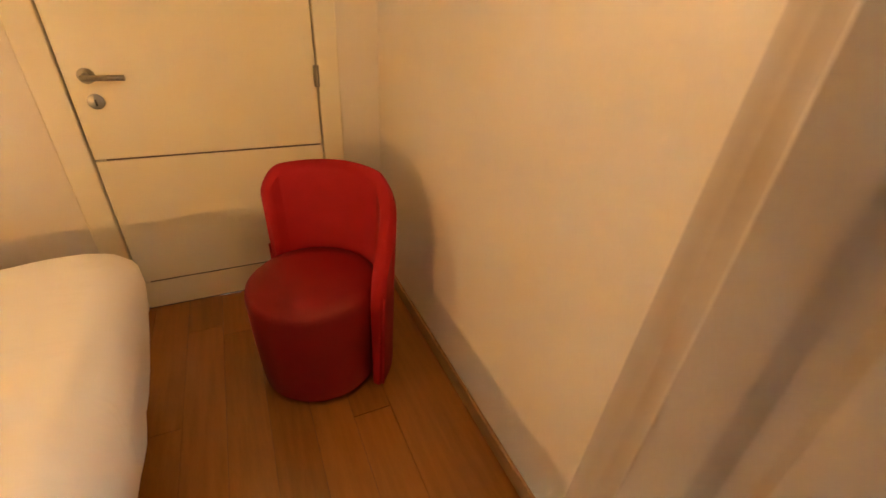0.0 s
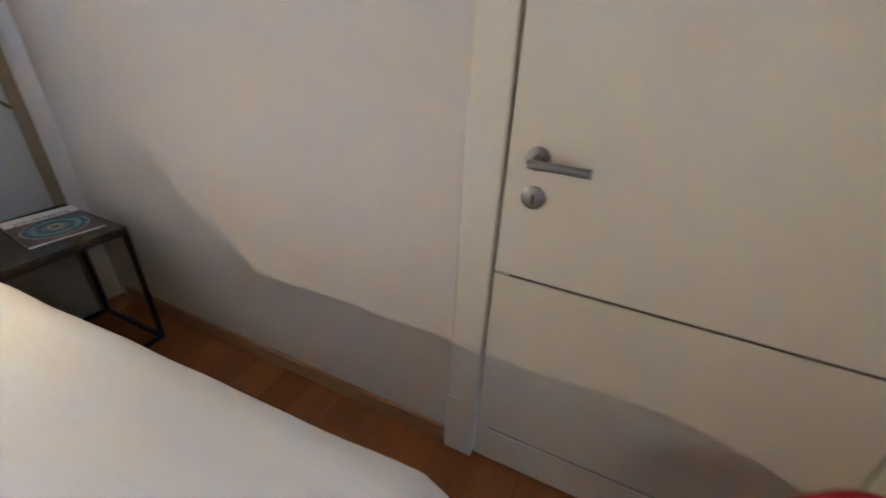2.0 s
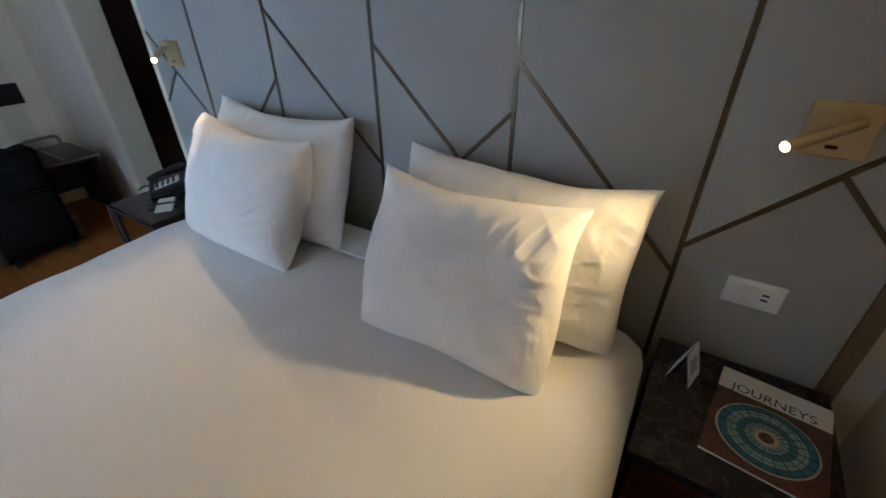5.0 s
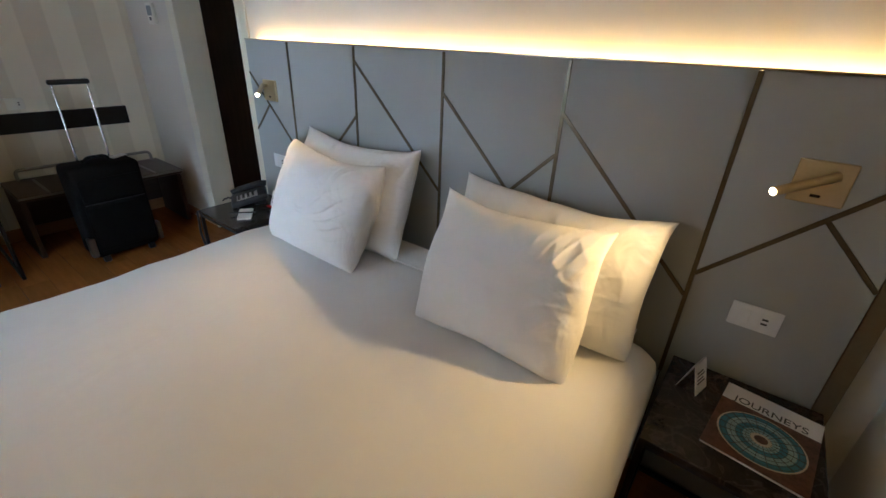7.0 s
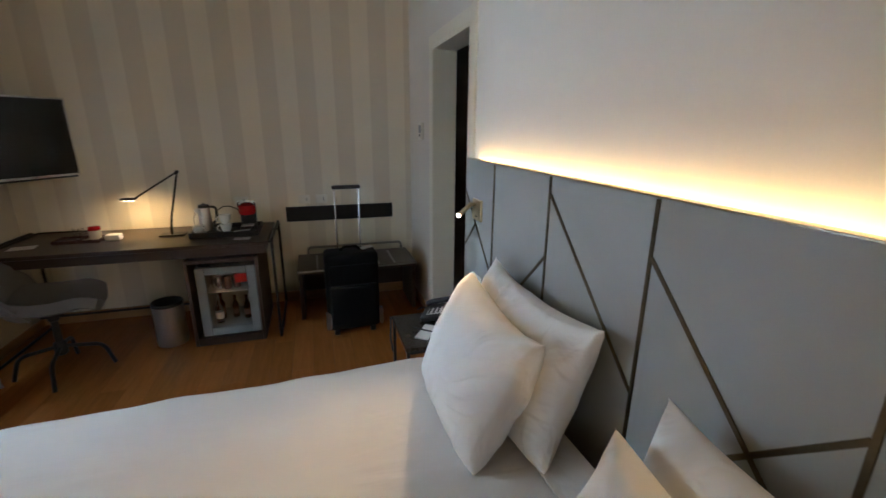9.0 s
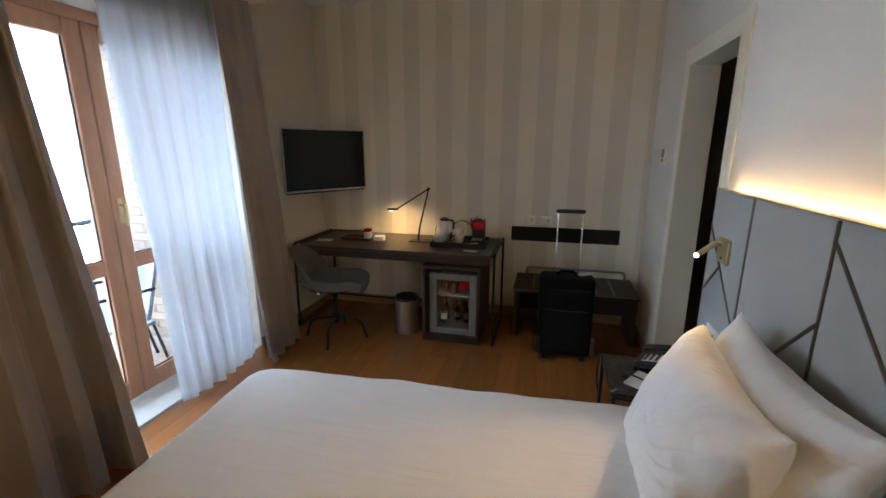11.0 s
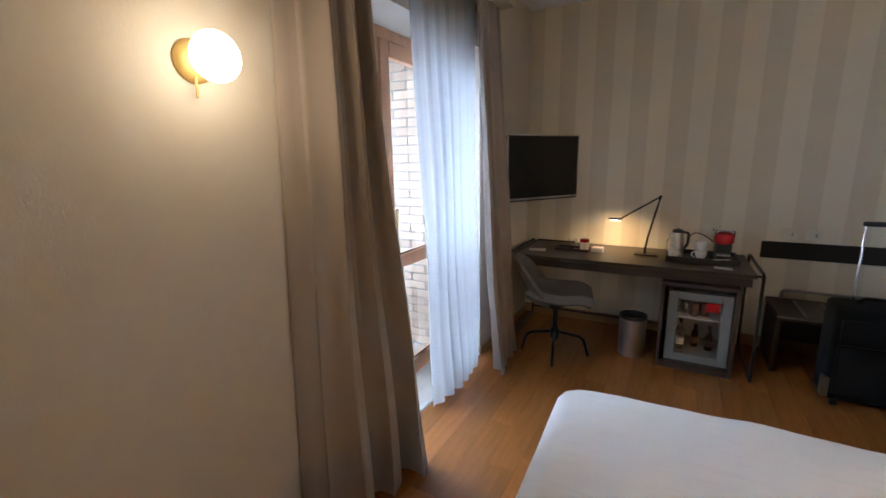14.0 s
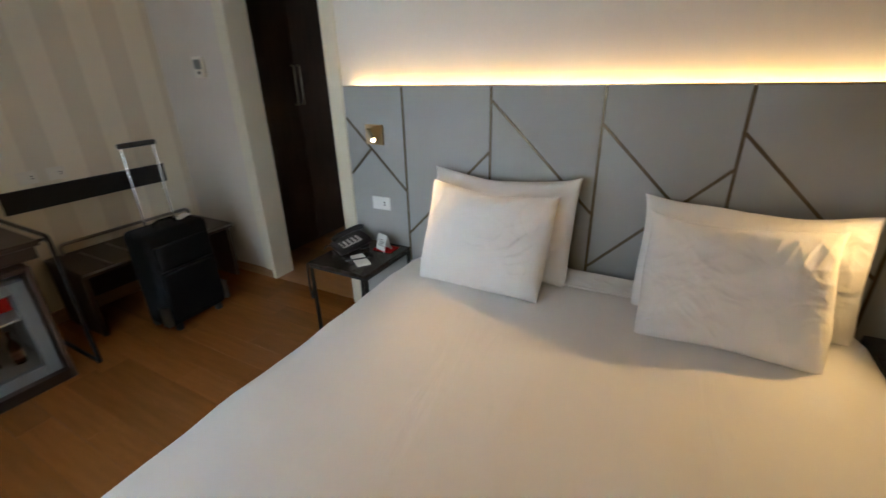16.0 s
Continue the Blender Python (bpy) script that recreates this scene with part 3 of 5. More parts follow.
def railing():
    r = thing("balcony_railing", pose(4.42, -2.3, -0.03), "grey metal balcony railing with slim bars", "railing")
    part("rail", tube([(0, -2.6, 1.0), (0, 2.6, 1.0)], 0.022), M["rattan"], r)
    part("lower_rail", tube([(0, -2.6, 0.12), (0, 2.6, 0.12)], 0.014), M["rattan"], r)
    first = None
    for k in range(44):
        y = -2.55 + k * 0.1186
        first = first or mesh("baluster", tube([(0, 0, 0.12), (0, 0, 1.0)], 0.008, 6), M["rattan"])
        o = new("baluster", first)
        o.parent, o.location = r, (0, y, 0)
    for y in (-2.6, 0.0, 2.6):
        part("post", tube([(0, y, 0), (0, y, 1.0)], 0.02), M["rattan"], r)


railing()


gt = thing("garden_table", pose(4.05, -2.05, -0.024), "small round white balcony table", "table")
part("tabletop", lathe([(0.28, 0.70), (0.30, 0.705), (0.30, 0.72), (0.29, 0.725)], 40), M["white_plastic"], gt)
part("pedestal", lathe([(0.20, 0), (0.20, 0.012), (0.03, 0.02), (0.022, 0.70)], 24), M["rattan"], gt)


def garden_chair(m):
    c = thing("garden_chair", m, "blue-grey woven balcony chair with thin metal legs", "chair")
    part("seat", sheet(8, 8, lambda u, v: (-0.22 + 0.44 * u, -0.22 + 0.44 * v, 0.42 - 0.02 * math.sin(math.pi * u)), 0.02), M["rattan"], c)
    part("backrest", sheet(8, 8, lambda u, v: (-0.22 + 0.44 * u, 0.22 + 0.10 * v + 0.05 * (1 - math.sin(math.pi * u)) * -1, 0.44 + 0.42 * v), 0.018), M["rattan"], c)
    for sx in (-1, 1):
        part("leg", tube(rounded([(0.21 * sx, -0.20, 0.42), (0.23 * sx, -0.24, 0.0)]), 0.011), M["black"], c)
        part("leg", tube(rounded([(0.21 * sx, 0.20, 0.42), (0.23 * sx, 0.28, 0.0)]), 0.011), M["black"], c)
        part("armrest", tube(rounded([(0.22 * sx, -0.20, 0.42), (0.25 * sx, -0.22, 0.64), (0.24 * sx, 0.24, 0.66)], 0.05), 0.012), M["black"], c)
    return c


garden_chair(pose(4.08, -2.56, -0.024, 0, 0, 200))
garden_chair(pose(3.63, -2.80, -0.024, 0, 0, 150))


sheet_of_sky = box(40, 40.2, -90, 80, -9, 60, 0)
structure("backdrop", sheet_of_sky, M["daylight"], "bright hazy daylight beyond the balcony")

# ---- curtains ----


def drapery(name, top, bottom, x_top, x_bot, z0, z1, folds, amp, mat, label, seed, thick=0.0025, nu=0, flare=0.0, back=0.0):
    """Hanging cloth between the top and bottom stretches (y, y), with folds that grow and wander downwards."""
    rnd = random.Random(seed)
    ph = [rnd.uniform(0, 6.28) for _ in range(6)]
    nu = nu or int(folds * 14)

    def f(u, v):
        w = 1 - v
        uu = u + 0.030 * math.sin(2 * math.pi * 1.7 * u + ph[0]) * u * (1 - u) * 4 + 0.01 * w * math.sin(5 * u + ph[1] + 2 * w)
        y = (top[0] * v + bottom[0] * w) * (1 - uu) + (top[1] * v + bottom[1] * w) * uu
        a = amp * (0.55 + 0.6 * w) * (0.7 + 0.3 * math.sin(7.1 * u + ph[2]))
        s = 2 * math.pi * folds * uu
        x = x_top * v + x_bot * w + a * (math.sin(s + ph[3]) + 0.28 * math.sin(2 * s + ph[4] + 1.2 * w)) + 0.014 * w * math.sin(9 * w + 5 * u + ph[5]) - 0.05 * w * w * max(0.0, u - 0.55) * flare
        y += 0.35 * a * math.sin(2 * s + ph[5])
        if back and u < 0.30:
            x += (back - x) * (1 - u / 0.30) ** 1.2
        z = z0 + (z1 - z0) * v
        return (x, y, z)

    return single(name, sheet(nu, 40, f, thick), mat, label, "curtain")


drapery("curtain", (-1.665, -1.985), (-1.56, -2.14), 2.795, 2.755, 0.001, 2.57, 3.4, 0.070, M["drape"], "heavy taupe curtain drawn to one side of the balcony door", 3, flare=4.0, back=2.922)
drapery("curtain", (-3.16, -3.52), (-3.20, -3.60), 2.835, 2.70, 0.001, 2.57, 2.8, 0.042, M["drape"], "heavy taupe curtain gathered beside the television", 8)
drapery("sheer_curtain", (-2.445, -3.24), (-2.585, -3.28), 2.890, 2.865, 0.012, 2.57, 6.5, 0.022, M["voile"], "thin white voile curtain over the balcony door", 5, thick=0)

hook = thing("curtain_hook", pose(X_E, -1.66, 2.07), "small brass curtain tieback hook on the wall", "hook")
part("plate", box(-0.004, 0, -0.008, 0.008, -0.012, 0.012, 0.002), M["brass"], hook)
part("pin", tube(rounded([(0, 0, 0), (-0.03, 0, 0), (-0.03, 0, 0.015)], 0.008), 0.004, 8), M["brass"], hook)

# ---- headboard and its lights ----


def headboard():
    h = thing("headboard", pose(0, 0, 0), "tall grey leather headboard with slim bronze inlay strips", "headboard")
    ys = [-0.135, -0.520, -1.004, -1.490, -1.978, -2.458, -2.835]
    for b, a in zip(ys, ys[1:]):
        part("panel", box(-0.026, 0.0, a + 0.002, b - 0.002, 0.0, 1.392, 0.004, 2), M["leather"], h)
    part("backing", box(X_W, -0.026, ys[-1] + 0.004, ys[0] - 0.004, 0, 1.30, 0), M["matt"], h, "dark backing board")
    part("edge_trim", box(X_W, -0.010, ys[0] + 0.0005, ys[0] + 0.045, 0, 1.392, 0.002), M["bronze_dark"], h, "dark bronze edging strip")
    part("cap", box(-0.028, 0.003, ys[-1], ys[0], 1.392, 1.397, 0.001), M["bronze"], h, "thin bronze top edge")

    def strip(y0, z0, y1, z1, w=0.0125):
        d = Vector((0, y1 - y0, z1 - z0))
        ln, an = d.length, math.atan2(z1 - z0, y1 - y0)
        bm = moved(box(-0.0005, 0.0035, 0, ln, -w / 2, w / 2, 0.001), Matrix.Translation((0, y0, z0)) @ Matrix.Rotation(an, 4, "X"))
        part("inlay_strip", bm, M["inlay"], h, "slim bronze inlay strip")

    for y in ys[1:-1]:
        strip(y, 0.45, y, 1.390)
    for y0, z0, y1, z1 in ((-1.974, 1.331, -1.495, 0.861), (-1.486, 1.244, -1.008, 0.770), (-1.000, 1.229, -0.524, 0.750),
                           (-1.982, 1.10, -2.454, 0.62), (-1.008, 1.097, -1.486, 0.607),
                           (-0.516, 0.830, -0.138, 1.215), (-0.281, 1.060, -0.138, 0.912),
                           (-2.830, 1.233, -2.462, 0.861), (-2.679, 1.072, -2.830, 0.926)):
        strip(y0, z0, y1, z1)
    lights = single("led_strip", box(-0.066, -0.058, -2.80, -0.17, 1.345, 1.353, 0), M["strip"], "warm LED strip glowing behind the headboard", "led strip")
    return h


headboard()


def reading_lamp(y, flip):
    l = thing("reading_lamp", pose(0.0, y, 1.152), "square satin brass reading lamp with a lit swivel tube", "wall lamp", "reading lamps beside the bed")
    part("backplate", box(0.0, 0.012, -0.056, 0.056, -0.052, 0.053, 0.002), M["brass"], l)
    part("usb_slot", box(0.011, 0.0128, -0.012, 0.008, -0.035, -0.028, 0.001), M["matt"], l, "small black charging slot")
    part("pivot", tube([(0.012, 0.02 * flip, 0.025), (0.035, 0.02 * flip, 0.025)], 0.008, 12), M["brass"], l)
    a, b = Vector((0.034, 0.022 * flip, 0.026)), Vector((0.136, -0.088 * flip, -0.010))
    if flip < 0:
        b = Vector((0.136, 0.090, -0.005))
    part("tube", tube([a, b], 0.0115, 16), M["brass"], l)
    d = (b - a).normalized()
    part("lens", tube([b - d * 0.001, b + d * 0.0015], 0.0078, 16), M["led"], l, "glowing warm LED lens")


reading_lamp(-0.3265, 1)
reading_lamp(-2.6435, -1)


def switch_plate(name, m, w, label, kind, finish="white_plastic"):
    """A white wall plate with three modules, facing +x in its own space."""
    p = thing(name, m, label, kind)
    part("plate", box(0, 0.008, -w / 2, w / 2, -0.038, 0.038, 0.005, 2), M[finish], p)
    for k in range(3):
        y = -w * 0.30 + k * w * 0.2 + 0.1 * w
        part("module", box(0.0075, 0.0095, y - w * 0.095, y + w * 0.095, -0.023, 0.023, 0.001), M[finish], p)
    for k in (-1, 1):
        part("usb_port", box(0.009, 0.0100, w * 0.14, w * 0.26, 0.007 * k - 0.003, 0.007 * k + 0.003, 0), M["ink"], p, "dark charging port")
    return p


switch_plate("switch_plate", pose(0.0, -0.3395, 0.749), 0.122, "white wall plate with switches and charging ports", "wall switch")
switch_plate("switch_plate", pose(0.0, -2.636, 0.772), 0.122, "white wall plate with switches beside the telephone", "wall switch")

# ---- bed ----


def bed():
    b = thing("bed", pose(0, 0, 0, 0, 0, 2.0), "large double bed made up with a smooth white cover", "bed")
    y0, y1, x1, top = -2.345, -0.518, 1.948, 0.590
    part("base", box(0.04, x1 - 0.10, y0 + 0.08, y1 - 0.08, 0.10, 0.30, 0.01), M["matt"], b, "dark divan base")
    for x in (0.15, x1 - 0.16):
        for y in (y0 + 0.14, y1 - 0.14):
            part("leg", lathe([(0.025, 0), (0.025, 0.10)], 14, (x, y, 0)), M["black"], b)
    part("mattress", box(0.03, x1 - 0.05, y0 + 0.05, y1 - 0.05, 0.30, 0.545, 0.05, 3), M["linen"], b)
    rnd = random.Random(4)
    bm = bmesh.new()
    r, n = 0.085, 132
    cx, cy, hx, hy = (0.02 + x1) / 2, (y0 + y1) / 2, (x1 - 0.02) / 2, (y1 - y0) / 2

    def outline(k, inset, rc):
        """A point round a rectangle with rounded corners."""
        a, bq = hx - inset, hy - inset
        rc = max(0.002, min(rc, a * 0.98, bq * 0.98))
        segs = [2 * (bq - rc), math.pi / 2 * rc, 2 * (a - rc), math.pi / 2 * rc] * 2
        s = k / n * sum(segs)
        ang = 0.0
        x, y = a, -(bq - rc)
        for q, ln in enumerate(segs):
            if s <= ln or q == 7:
                if q % 2 == 0:
                    return cx + x + s * -math.sin(ang), cy + y + s * math.cos(ang)
                t = s / rc
                ccx, ccy = x - rc * math.cos(ang), y - rc * math.sin(ang)
                return cx + ccx + rc * math.cos(ang + t), cy + ccy + rc * math.sin(ang + t)
            s -= ln
            if q % 2 == 0:
                x, y = x - ln * math.sin(ang), y + ln * math.cos(ang)
            else:
                ccx, ccy = x - rc * math.cos(ang), y - rc * math.sin(ang)
                ang += math.pi / 2
                x, y = ccx + rc * math.cos(ang), ccy + rc * math.sin(ang)
        return cx, cy

    levels = [(0.075, 0.115), (0.060, 0.17), (0.046, 0.23), (0.030, 0.30), (0.016, 0.37), (0.006, 0.42), (0.0, 0.455)]
    levels += [(r * (1 - math.cos(a)), top - r + r * math.sin(a)) for a in (radians(d) for d in (12, 25, 40, 55, 70, 82, 90))]
    levels += [(r + 0.04, top + 0.002)]
    rings = []
    ph = [rnd.uniform(0, 6.28) for _ in range(8)]
    for inset, z in levels:
        ring = []
        for k in range(n):
            x, y = outline(k, inset, 0.10)
            low = max(0.0, (0.50 - z) / 0.4)
            s = k / n * 2 * math.pi
            fold = 0.0045 * low * (math.sin(17 * s + ph[0]) + 0.8 * math.sin(29 * s + ph[1]) + 0.5 * math.sin(43 * s + ph[2]))
            dx, dy = x - cx, y - cy
            g = math.hypot(dx / hx, dy / hy) or 1
            x, y = x + fold * (dx / hx) / g, y + fold * (dy / hy) / g
            lift = max(0.0, min(1.0, (z - 0.42) / 0.15)) * 0.0035 * (math.sin(9 * s + ph[3]) + 0.8 * math.sin(17 * s + ph[4]) + 0.5 * math.sin(31 * s + ph[5]))
            ring.append(bm.verts.new((max(x, 0.012), y, z + lift)))
        rings.append(ring)
    for a, c in zip(rings, rings[1:]):
        for k in range(n):
            bm.faces.new((a[k], a[(k + 1) % n], c[(k + 1) % n], c[k]))
    bm.faces.new(rings[-1])
    bmesh.ops.triangulate(bm, faces=[f for f in bm.faces if len(f.verts) > 4])
    bmesh.ops.recalc_face_normals(bm, faces=list(bm.faces))
    part("bedspread", bm, M["cover"], b, "smooth white cotton cover falling over the sides")
    # folded sheet end that shows between the pillows
    part("sheet_fold", sheet(40, 6, lambda u, v: (0.02 + 0.15 * v, y0 + 0.10 + (y1 - y0 - 0.2) * u, top + 0.010 + 0.010 * math.sin(3 * v + 5 * u) * (1 - v)), 0.006), M["linen"], b)


def cover_cloth():
    """Cotton with long soft creases over fine weave."""
    m = material("white_cover", (0.80, 0.79, 0.765), 0.85, vary=0.02, scale=2.5, fine=420, bump=0.08, sheen=0.15)
    n, l = m.node_tree.nodes, m.node_tree.links
    tc, mp, ns, bp = n.new("ShaderNodeTexCoord"), n.new("ShaderNodeMapping"), n.new("ShaderNodeTexNoise"), n.new("ShaderNodeBump")
    mp.inputs["Scale"].default_value = (1.2, 5.0, 1.2)
    mp.inputs["Rotation"].default_value = (0, 0, 0.5)
    ns.inputs["Scale"].default_value, ns.inputs["Detail"].default_value, ns.inputs["Distortion"].default_value = 1.6, 3, 0.6
    bp.inputs["Strength"].default_value, bp.inputs["Distance"].default_value = 0.42, 0.025
    l.new(tc.outputs["Object"], mp.inputs[0])
    l.new(mp.outputs[0], ns.inputs["Vector"])
    l.new(ns.outputs["Fac"], bp.inputs["Height"])
    l.new(n["Bump"].outputs[0], bp.inputs["Normal"])
    l.new(bp.outputs[0], n["Principled BSDF"].inputs["Normal"])
    return m


M["cover"] = cover_cloth()


def crumple(m, scale, strength, depth):
    """Adds soft irregular creases over the weave of a cloth."""
    n, l = m.node_tree.nodes, m.node_tree.links
    tc, ns, bp = n.new("ShaderNodeTexCoord"), n.new("ShaderNodeTexNoise"), n.new("ShaderNodeBump")
    ns.inputs["Scale"].default_value, ns.inputs["Detail"].default_value, ns.inputs["Distortion"].default_value = scale, 2.5, 0.9
    bp.inputs["Strength"].default_value, bp.inputs["Distance"].default_value = strength, depth
    l.new(tc.outputs["Object"], ns.inputs["Vector"])
    l.new(ns.outputs["Fac"], bp.inputs["Height"])
    l.new(n["Bump"].outputs[0], bp.inputs["Normal"])
    l.new(bp.outputs[0], n["Principled BSDF"].inputs["Normal"])


crumple(M["linen"], 8.0, 0.45, 0.035)
bed()


def pillow(m, w, h, t, label, seed, crease=1.0, corner=0.5, low=0.3, full=4.0):
    """A filled pillow standing in its own x (width), z (height), bulging along y."""
    rnd = random.Random(seed)
    off = Vector((rnd.uniform(0, 50), rnd.uniform(0, 50), rnd.uniform(0, 50)))
    p = thing("pillow", m, label, "pillow", "white pillows on the bed")
    nu, nv = 120, 92
    bm = bmesh.new()

    def f(u, v, sgn):
        a, b = 2 * u - 1, 2 * v - 1
        hi = max(0.0, b)
        x = a * w / 2 * (1 - 0.025 * (1 - b * b) * abs(a) ** 3 - 0.03 * hi * hi)
        z = b * h / 2 * (1 - (0.16 if b > 0 else 0.03) * (1 - abs(a) ** 2.6) * abs(b) ** 2)
        if b < 0:
            x *= 1 - 0.05 * b ** 6
        x *= 1 + (0.055 if b > 0 else 0.02) * (abs(a) * abs(b)) ** 5
        bulge = ((1 - abs(a) ** full) * (1 - abs(b) ** 3.4)) ** 0.5
        q = Vector((x * 5, z * 5, sgn * 2.0)) + off
        n1, n2, n3 = noise.noise(q * 0.6), noise.noise(q * 0.7 + Vector((31, 7, 3))), noise.noise(q * 1.7 + Vector((5, 17, 3)))
        rim = (1 - abs(a) ** 14) * (1 - abs(b) ** 14)
        # drawn-up folds that run down from the upper corner
        fold = math.exp(-((a - 0.62) / 0.36) ** 2 - ((b - 0.62) / 0.42) ** 2)
        wave = 0.45 * corner * fold * (1.5 * (1 - abs(math.sin(20 * a - 9 * b + 5 * n1 + 2.2 * n3))) ** 3 - 0.3) * (0.75 + 0.8 * n2)
        # short gathers along the seams
        seam = math.exp(-(1 - abs(a)) * 7) * max(0.0, 0.25 + 1.5 * n1) * math.sin(27 * b + 9 * n2 + 4 * n3)
        seam += 0.7 * math.exp(-(1 - abs(b)) * 7) * max(0.0, 0.15 + 1.5 * n2) * math.sin(29 * a + 9 * n1 + 4 * n3)
        # slumped creases low on the side
        slump = math.exp(-((a - 0.66) / 0.30) ** 2 - ((b + 0.15) / 0.45) ** 2)
        wave += 0.16 * seam + 0.45 * low * slump * (1.5 * (1 - abs(math.sin(13 * b - 7 * a + 5 * n2 + 2.2 * n3))) ** 3 - 0.3)
        ridge = (1 - abs(noise.noise(Vector((q.x * 0.9 + q.y * 0.5, q.y * 0.5 - q.x * 0.2, q.z))))) ** 8
        # crisp small creases, closest along the seams
        fine = (1 - abs(noise.noise(Vector((q.x * 2.1 + q.y * 0.8, q.y * 1.2 - q.x * 0.5, q.z + 3 * n1))))) ** 6
        near = 0.12 + 0.88 * max(abs(a), abs(b)) ** 3
        y = sgn * t / 2 * bulge * (1 + 0.20 * noise.noise(q * 0.45)) + sgn * crease * rim * (0.0125 * wave + 0.0045 * ridge * bulge + 0.0055 * fine * near + 0.0030 * n3)
        sag = -0.012 * noise.noise(Vector((a * 2, b * 2, 0)) + off)
        return Vector((x + 0.009 * noise.noise(q), y + sag, z + h / 2 + 0.020 * noise.noise(q * 0.7 + Vector((9, 0, 0)))))

    front = [[bm.verts.new(f(i / nu, j / nv, -1)) for i in range(nu + 1)] for j in range(nv + 1)]
    back = [[front[j][i] if i in (0, nu) or j in (0, nv) else bm.verts.new(f(i / nu, j / nv, 1)) for i in range(nu + 1)] for j in range(nv + 1)]
    for g in (front, back):
        for j in range(nv):
            for i in range(nu):
                bm.faces.new((g[j][i], g[j][i + 1], g[j + 1][i + 1], g[j + 1][i]))
    bmesh.ops.recalc_face_normals(bm, faces=list(bm.faces))
    part("pillowcase", bm, M["linen"], p)
    return p


# each leans back against the headboard or the pillow behind
pillow(pose(0.235, -0.935, 0.586, -17.9, 0, 90), 0.68, 0.443, 0.17, "plump white pillow leaning against the headboard", 11, 0.9, 0.4, 0.35)
pillow(pose(0.440, -0.972, 0.585, -26, 0, 92), 0.545, 0.450, 0.17, "creased white pillow in front, lit by the reading lamp", 12, 1.1, 0.85, 0.45)
pillow(pose(0.225, -1.872, 0.586, -17.5, 0, 90), 0.685, 0.468, 0.17, "plump white pillow leaning against the headboard", 13, 1.1, 0.2, 0.5)
pillow(pose(0.402, -1.875, 0.585, -24, 0, 88), 0.572, 0.450, 0.21, "creased white pillow in front, near the telephone side", 14, 1.1, 0.5, 0.8, 4.5)

# ---- night tables ----


def night_table(m, label):
    t = thing("night_table", m, label, "night table", "night tables beside the bed")
    w, d, h = 0.385, 0.415, 0.535
    part("tabletop", box(0.004, d, -w / 2, w / 2, h - 0.018, h, 0.002), M["marble"], t, "dark brown marble top")
    for x in (0.012, d - 0.012):
        for y in (-w / 2 + 0.008, w / 2 - 0.008):
            part("leg", box(x - 0.008, x + 0.008, y - 0.008, y + 0.008, 0, h - 0.018, 0.001), M["black"], t)
    for z in (0.008, h - 0.026):
        for y in (-w / 2 + 0.008, w / 2 - 0.008):
            part("rail", box(0.020, d - 0.020, y - 0.0075, y + 0.0075, z - 0.008, z + 0.008, 0.001), M["black"], t)
        for x in (0.012, d - 0.012):
            part("rail", box(x - 0.0075, x + 0.0075, -w / 2 + 0.016, w / 2 - 0.016, z - 0.008, z + 0.008, 0.001), M["black"], t)
    return t


night_table(pose(0.006, -0.303, 0), "black metal night table with a dark marble top and a magazine")
night_table(pose(0.006, -2.650, 0), "black metal night table with a dark marble top and a telephone")


def magazine():
    z = 0.5352
    m = thing("magazine", pose(0.208, -0.243, z, 0, 0, 83), "travel magazine with a stained-glass dome on its cover", "magazine")
    w, h = 0.225, 0.288
    part("pages", box(-w / 2 + 0.001, w / 2 - 0.001, -h / 2 + 0.001, h / 2 - 0.001, 0.0008, 0.0085, 0.001), M["card"], m)
    part("cover", box(-w / 2, w / 2, -h / 2, h / 2, 0.0085, 0.0095, 0), M["rust"], m, "printed cover in rust, teal and white")
    part("masthead", box(-w / 2, w / 2, h / 2 - 0.075, h / 2, 0.0095, 0.0099, 0), M["card"], m, "white title band")
    part("title", moved(wording("JOURNEYS", 0.036, M["ink"]), Matrix.Translation((0, h / 2 - 0.058, 0.0101))), M["ink"], m, "dark title lettering")
    for k, (r, mat) in enumerate(((0.098, "cream"), (0.094, "teal"), (0.076, "teal_pale"), (0.056, "teal"), (0.040, "teal_pale"), (0.024, "cream"), (0.015, "rust"))):
        part("dome_ring", moved(lathe([(r, 0), (r, 0.00025)], 40, (0, 0, 0.0096 + 0.00027 * k)), Matrix.Translation((0, -0.035, 0)) @ Matrix.Diagonal((1, 0.92, 1, 1))), M[mat], m)
    for k in range(20):
        a = 2 * math.pi * k / 20
        part("dome_rib", moved(box(0.022, 0.094, -0.0006, 0.0006, 0.0096, 0.0117, 0), Matrix.Translation((0, -0.035, 0)) @ Matrix.Diagonal((1, 0.92, 1, 1)) @ Matrix.Rotation(a, 4, "Z")), M["ink"], m)
    for k in range(1, 7):
        r = 0.022 + 0.0115 * k
        part("dome_hoop", moved(tube([(r * math.cos(q), r * math.sin(q) * 0.92, 0) for q in (2 * math.pi * j / 36 for j in range(36))], 0.0006, 4, True), Matrix.Translation((0, -0.035, 0.0116))), M["ink"], m)


magazine()


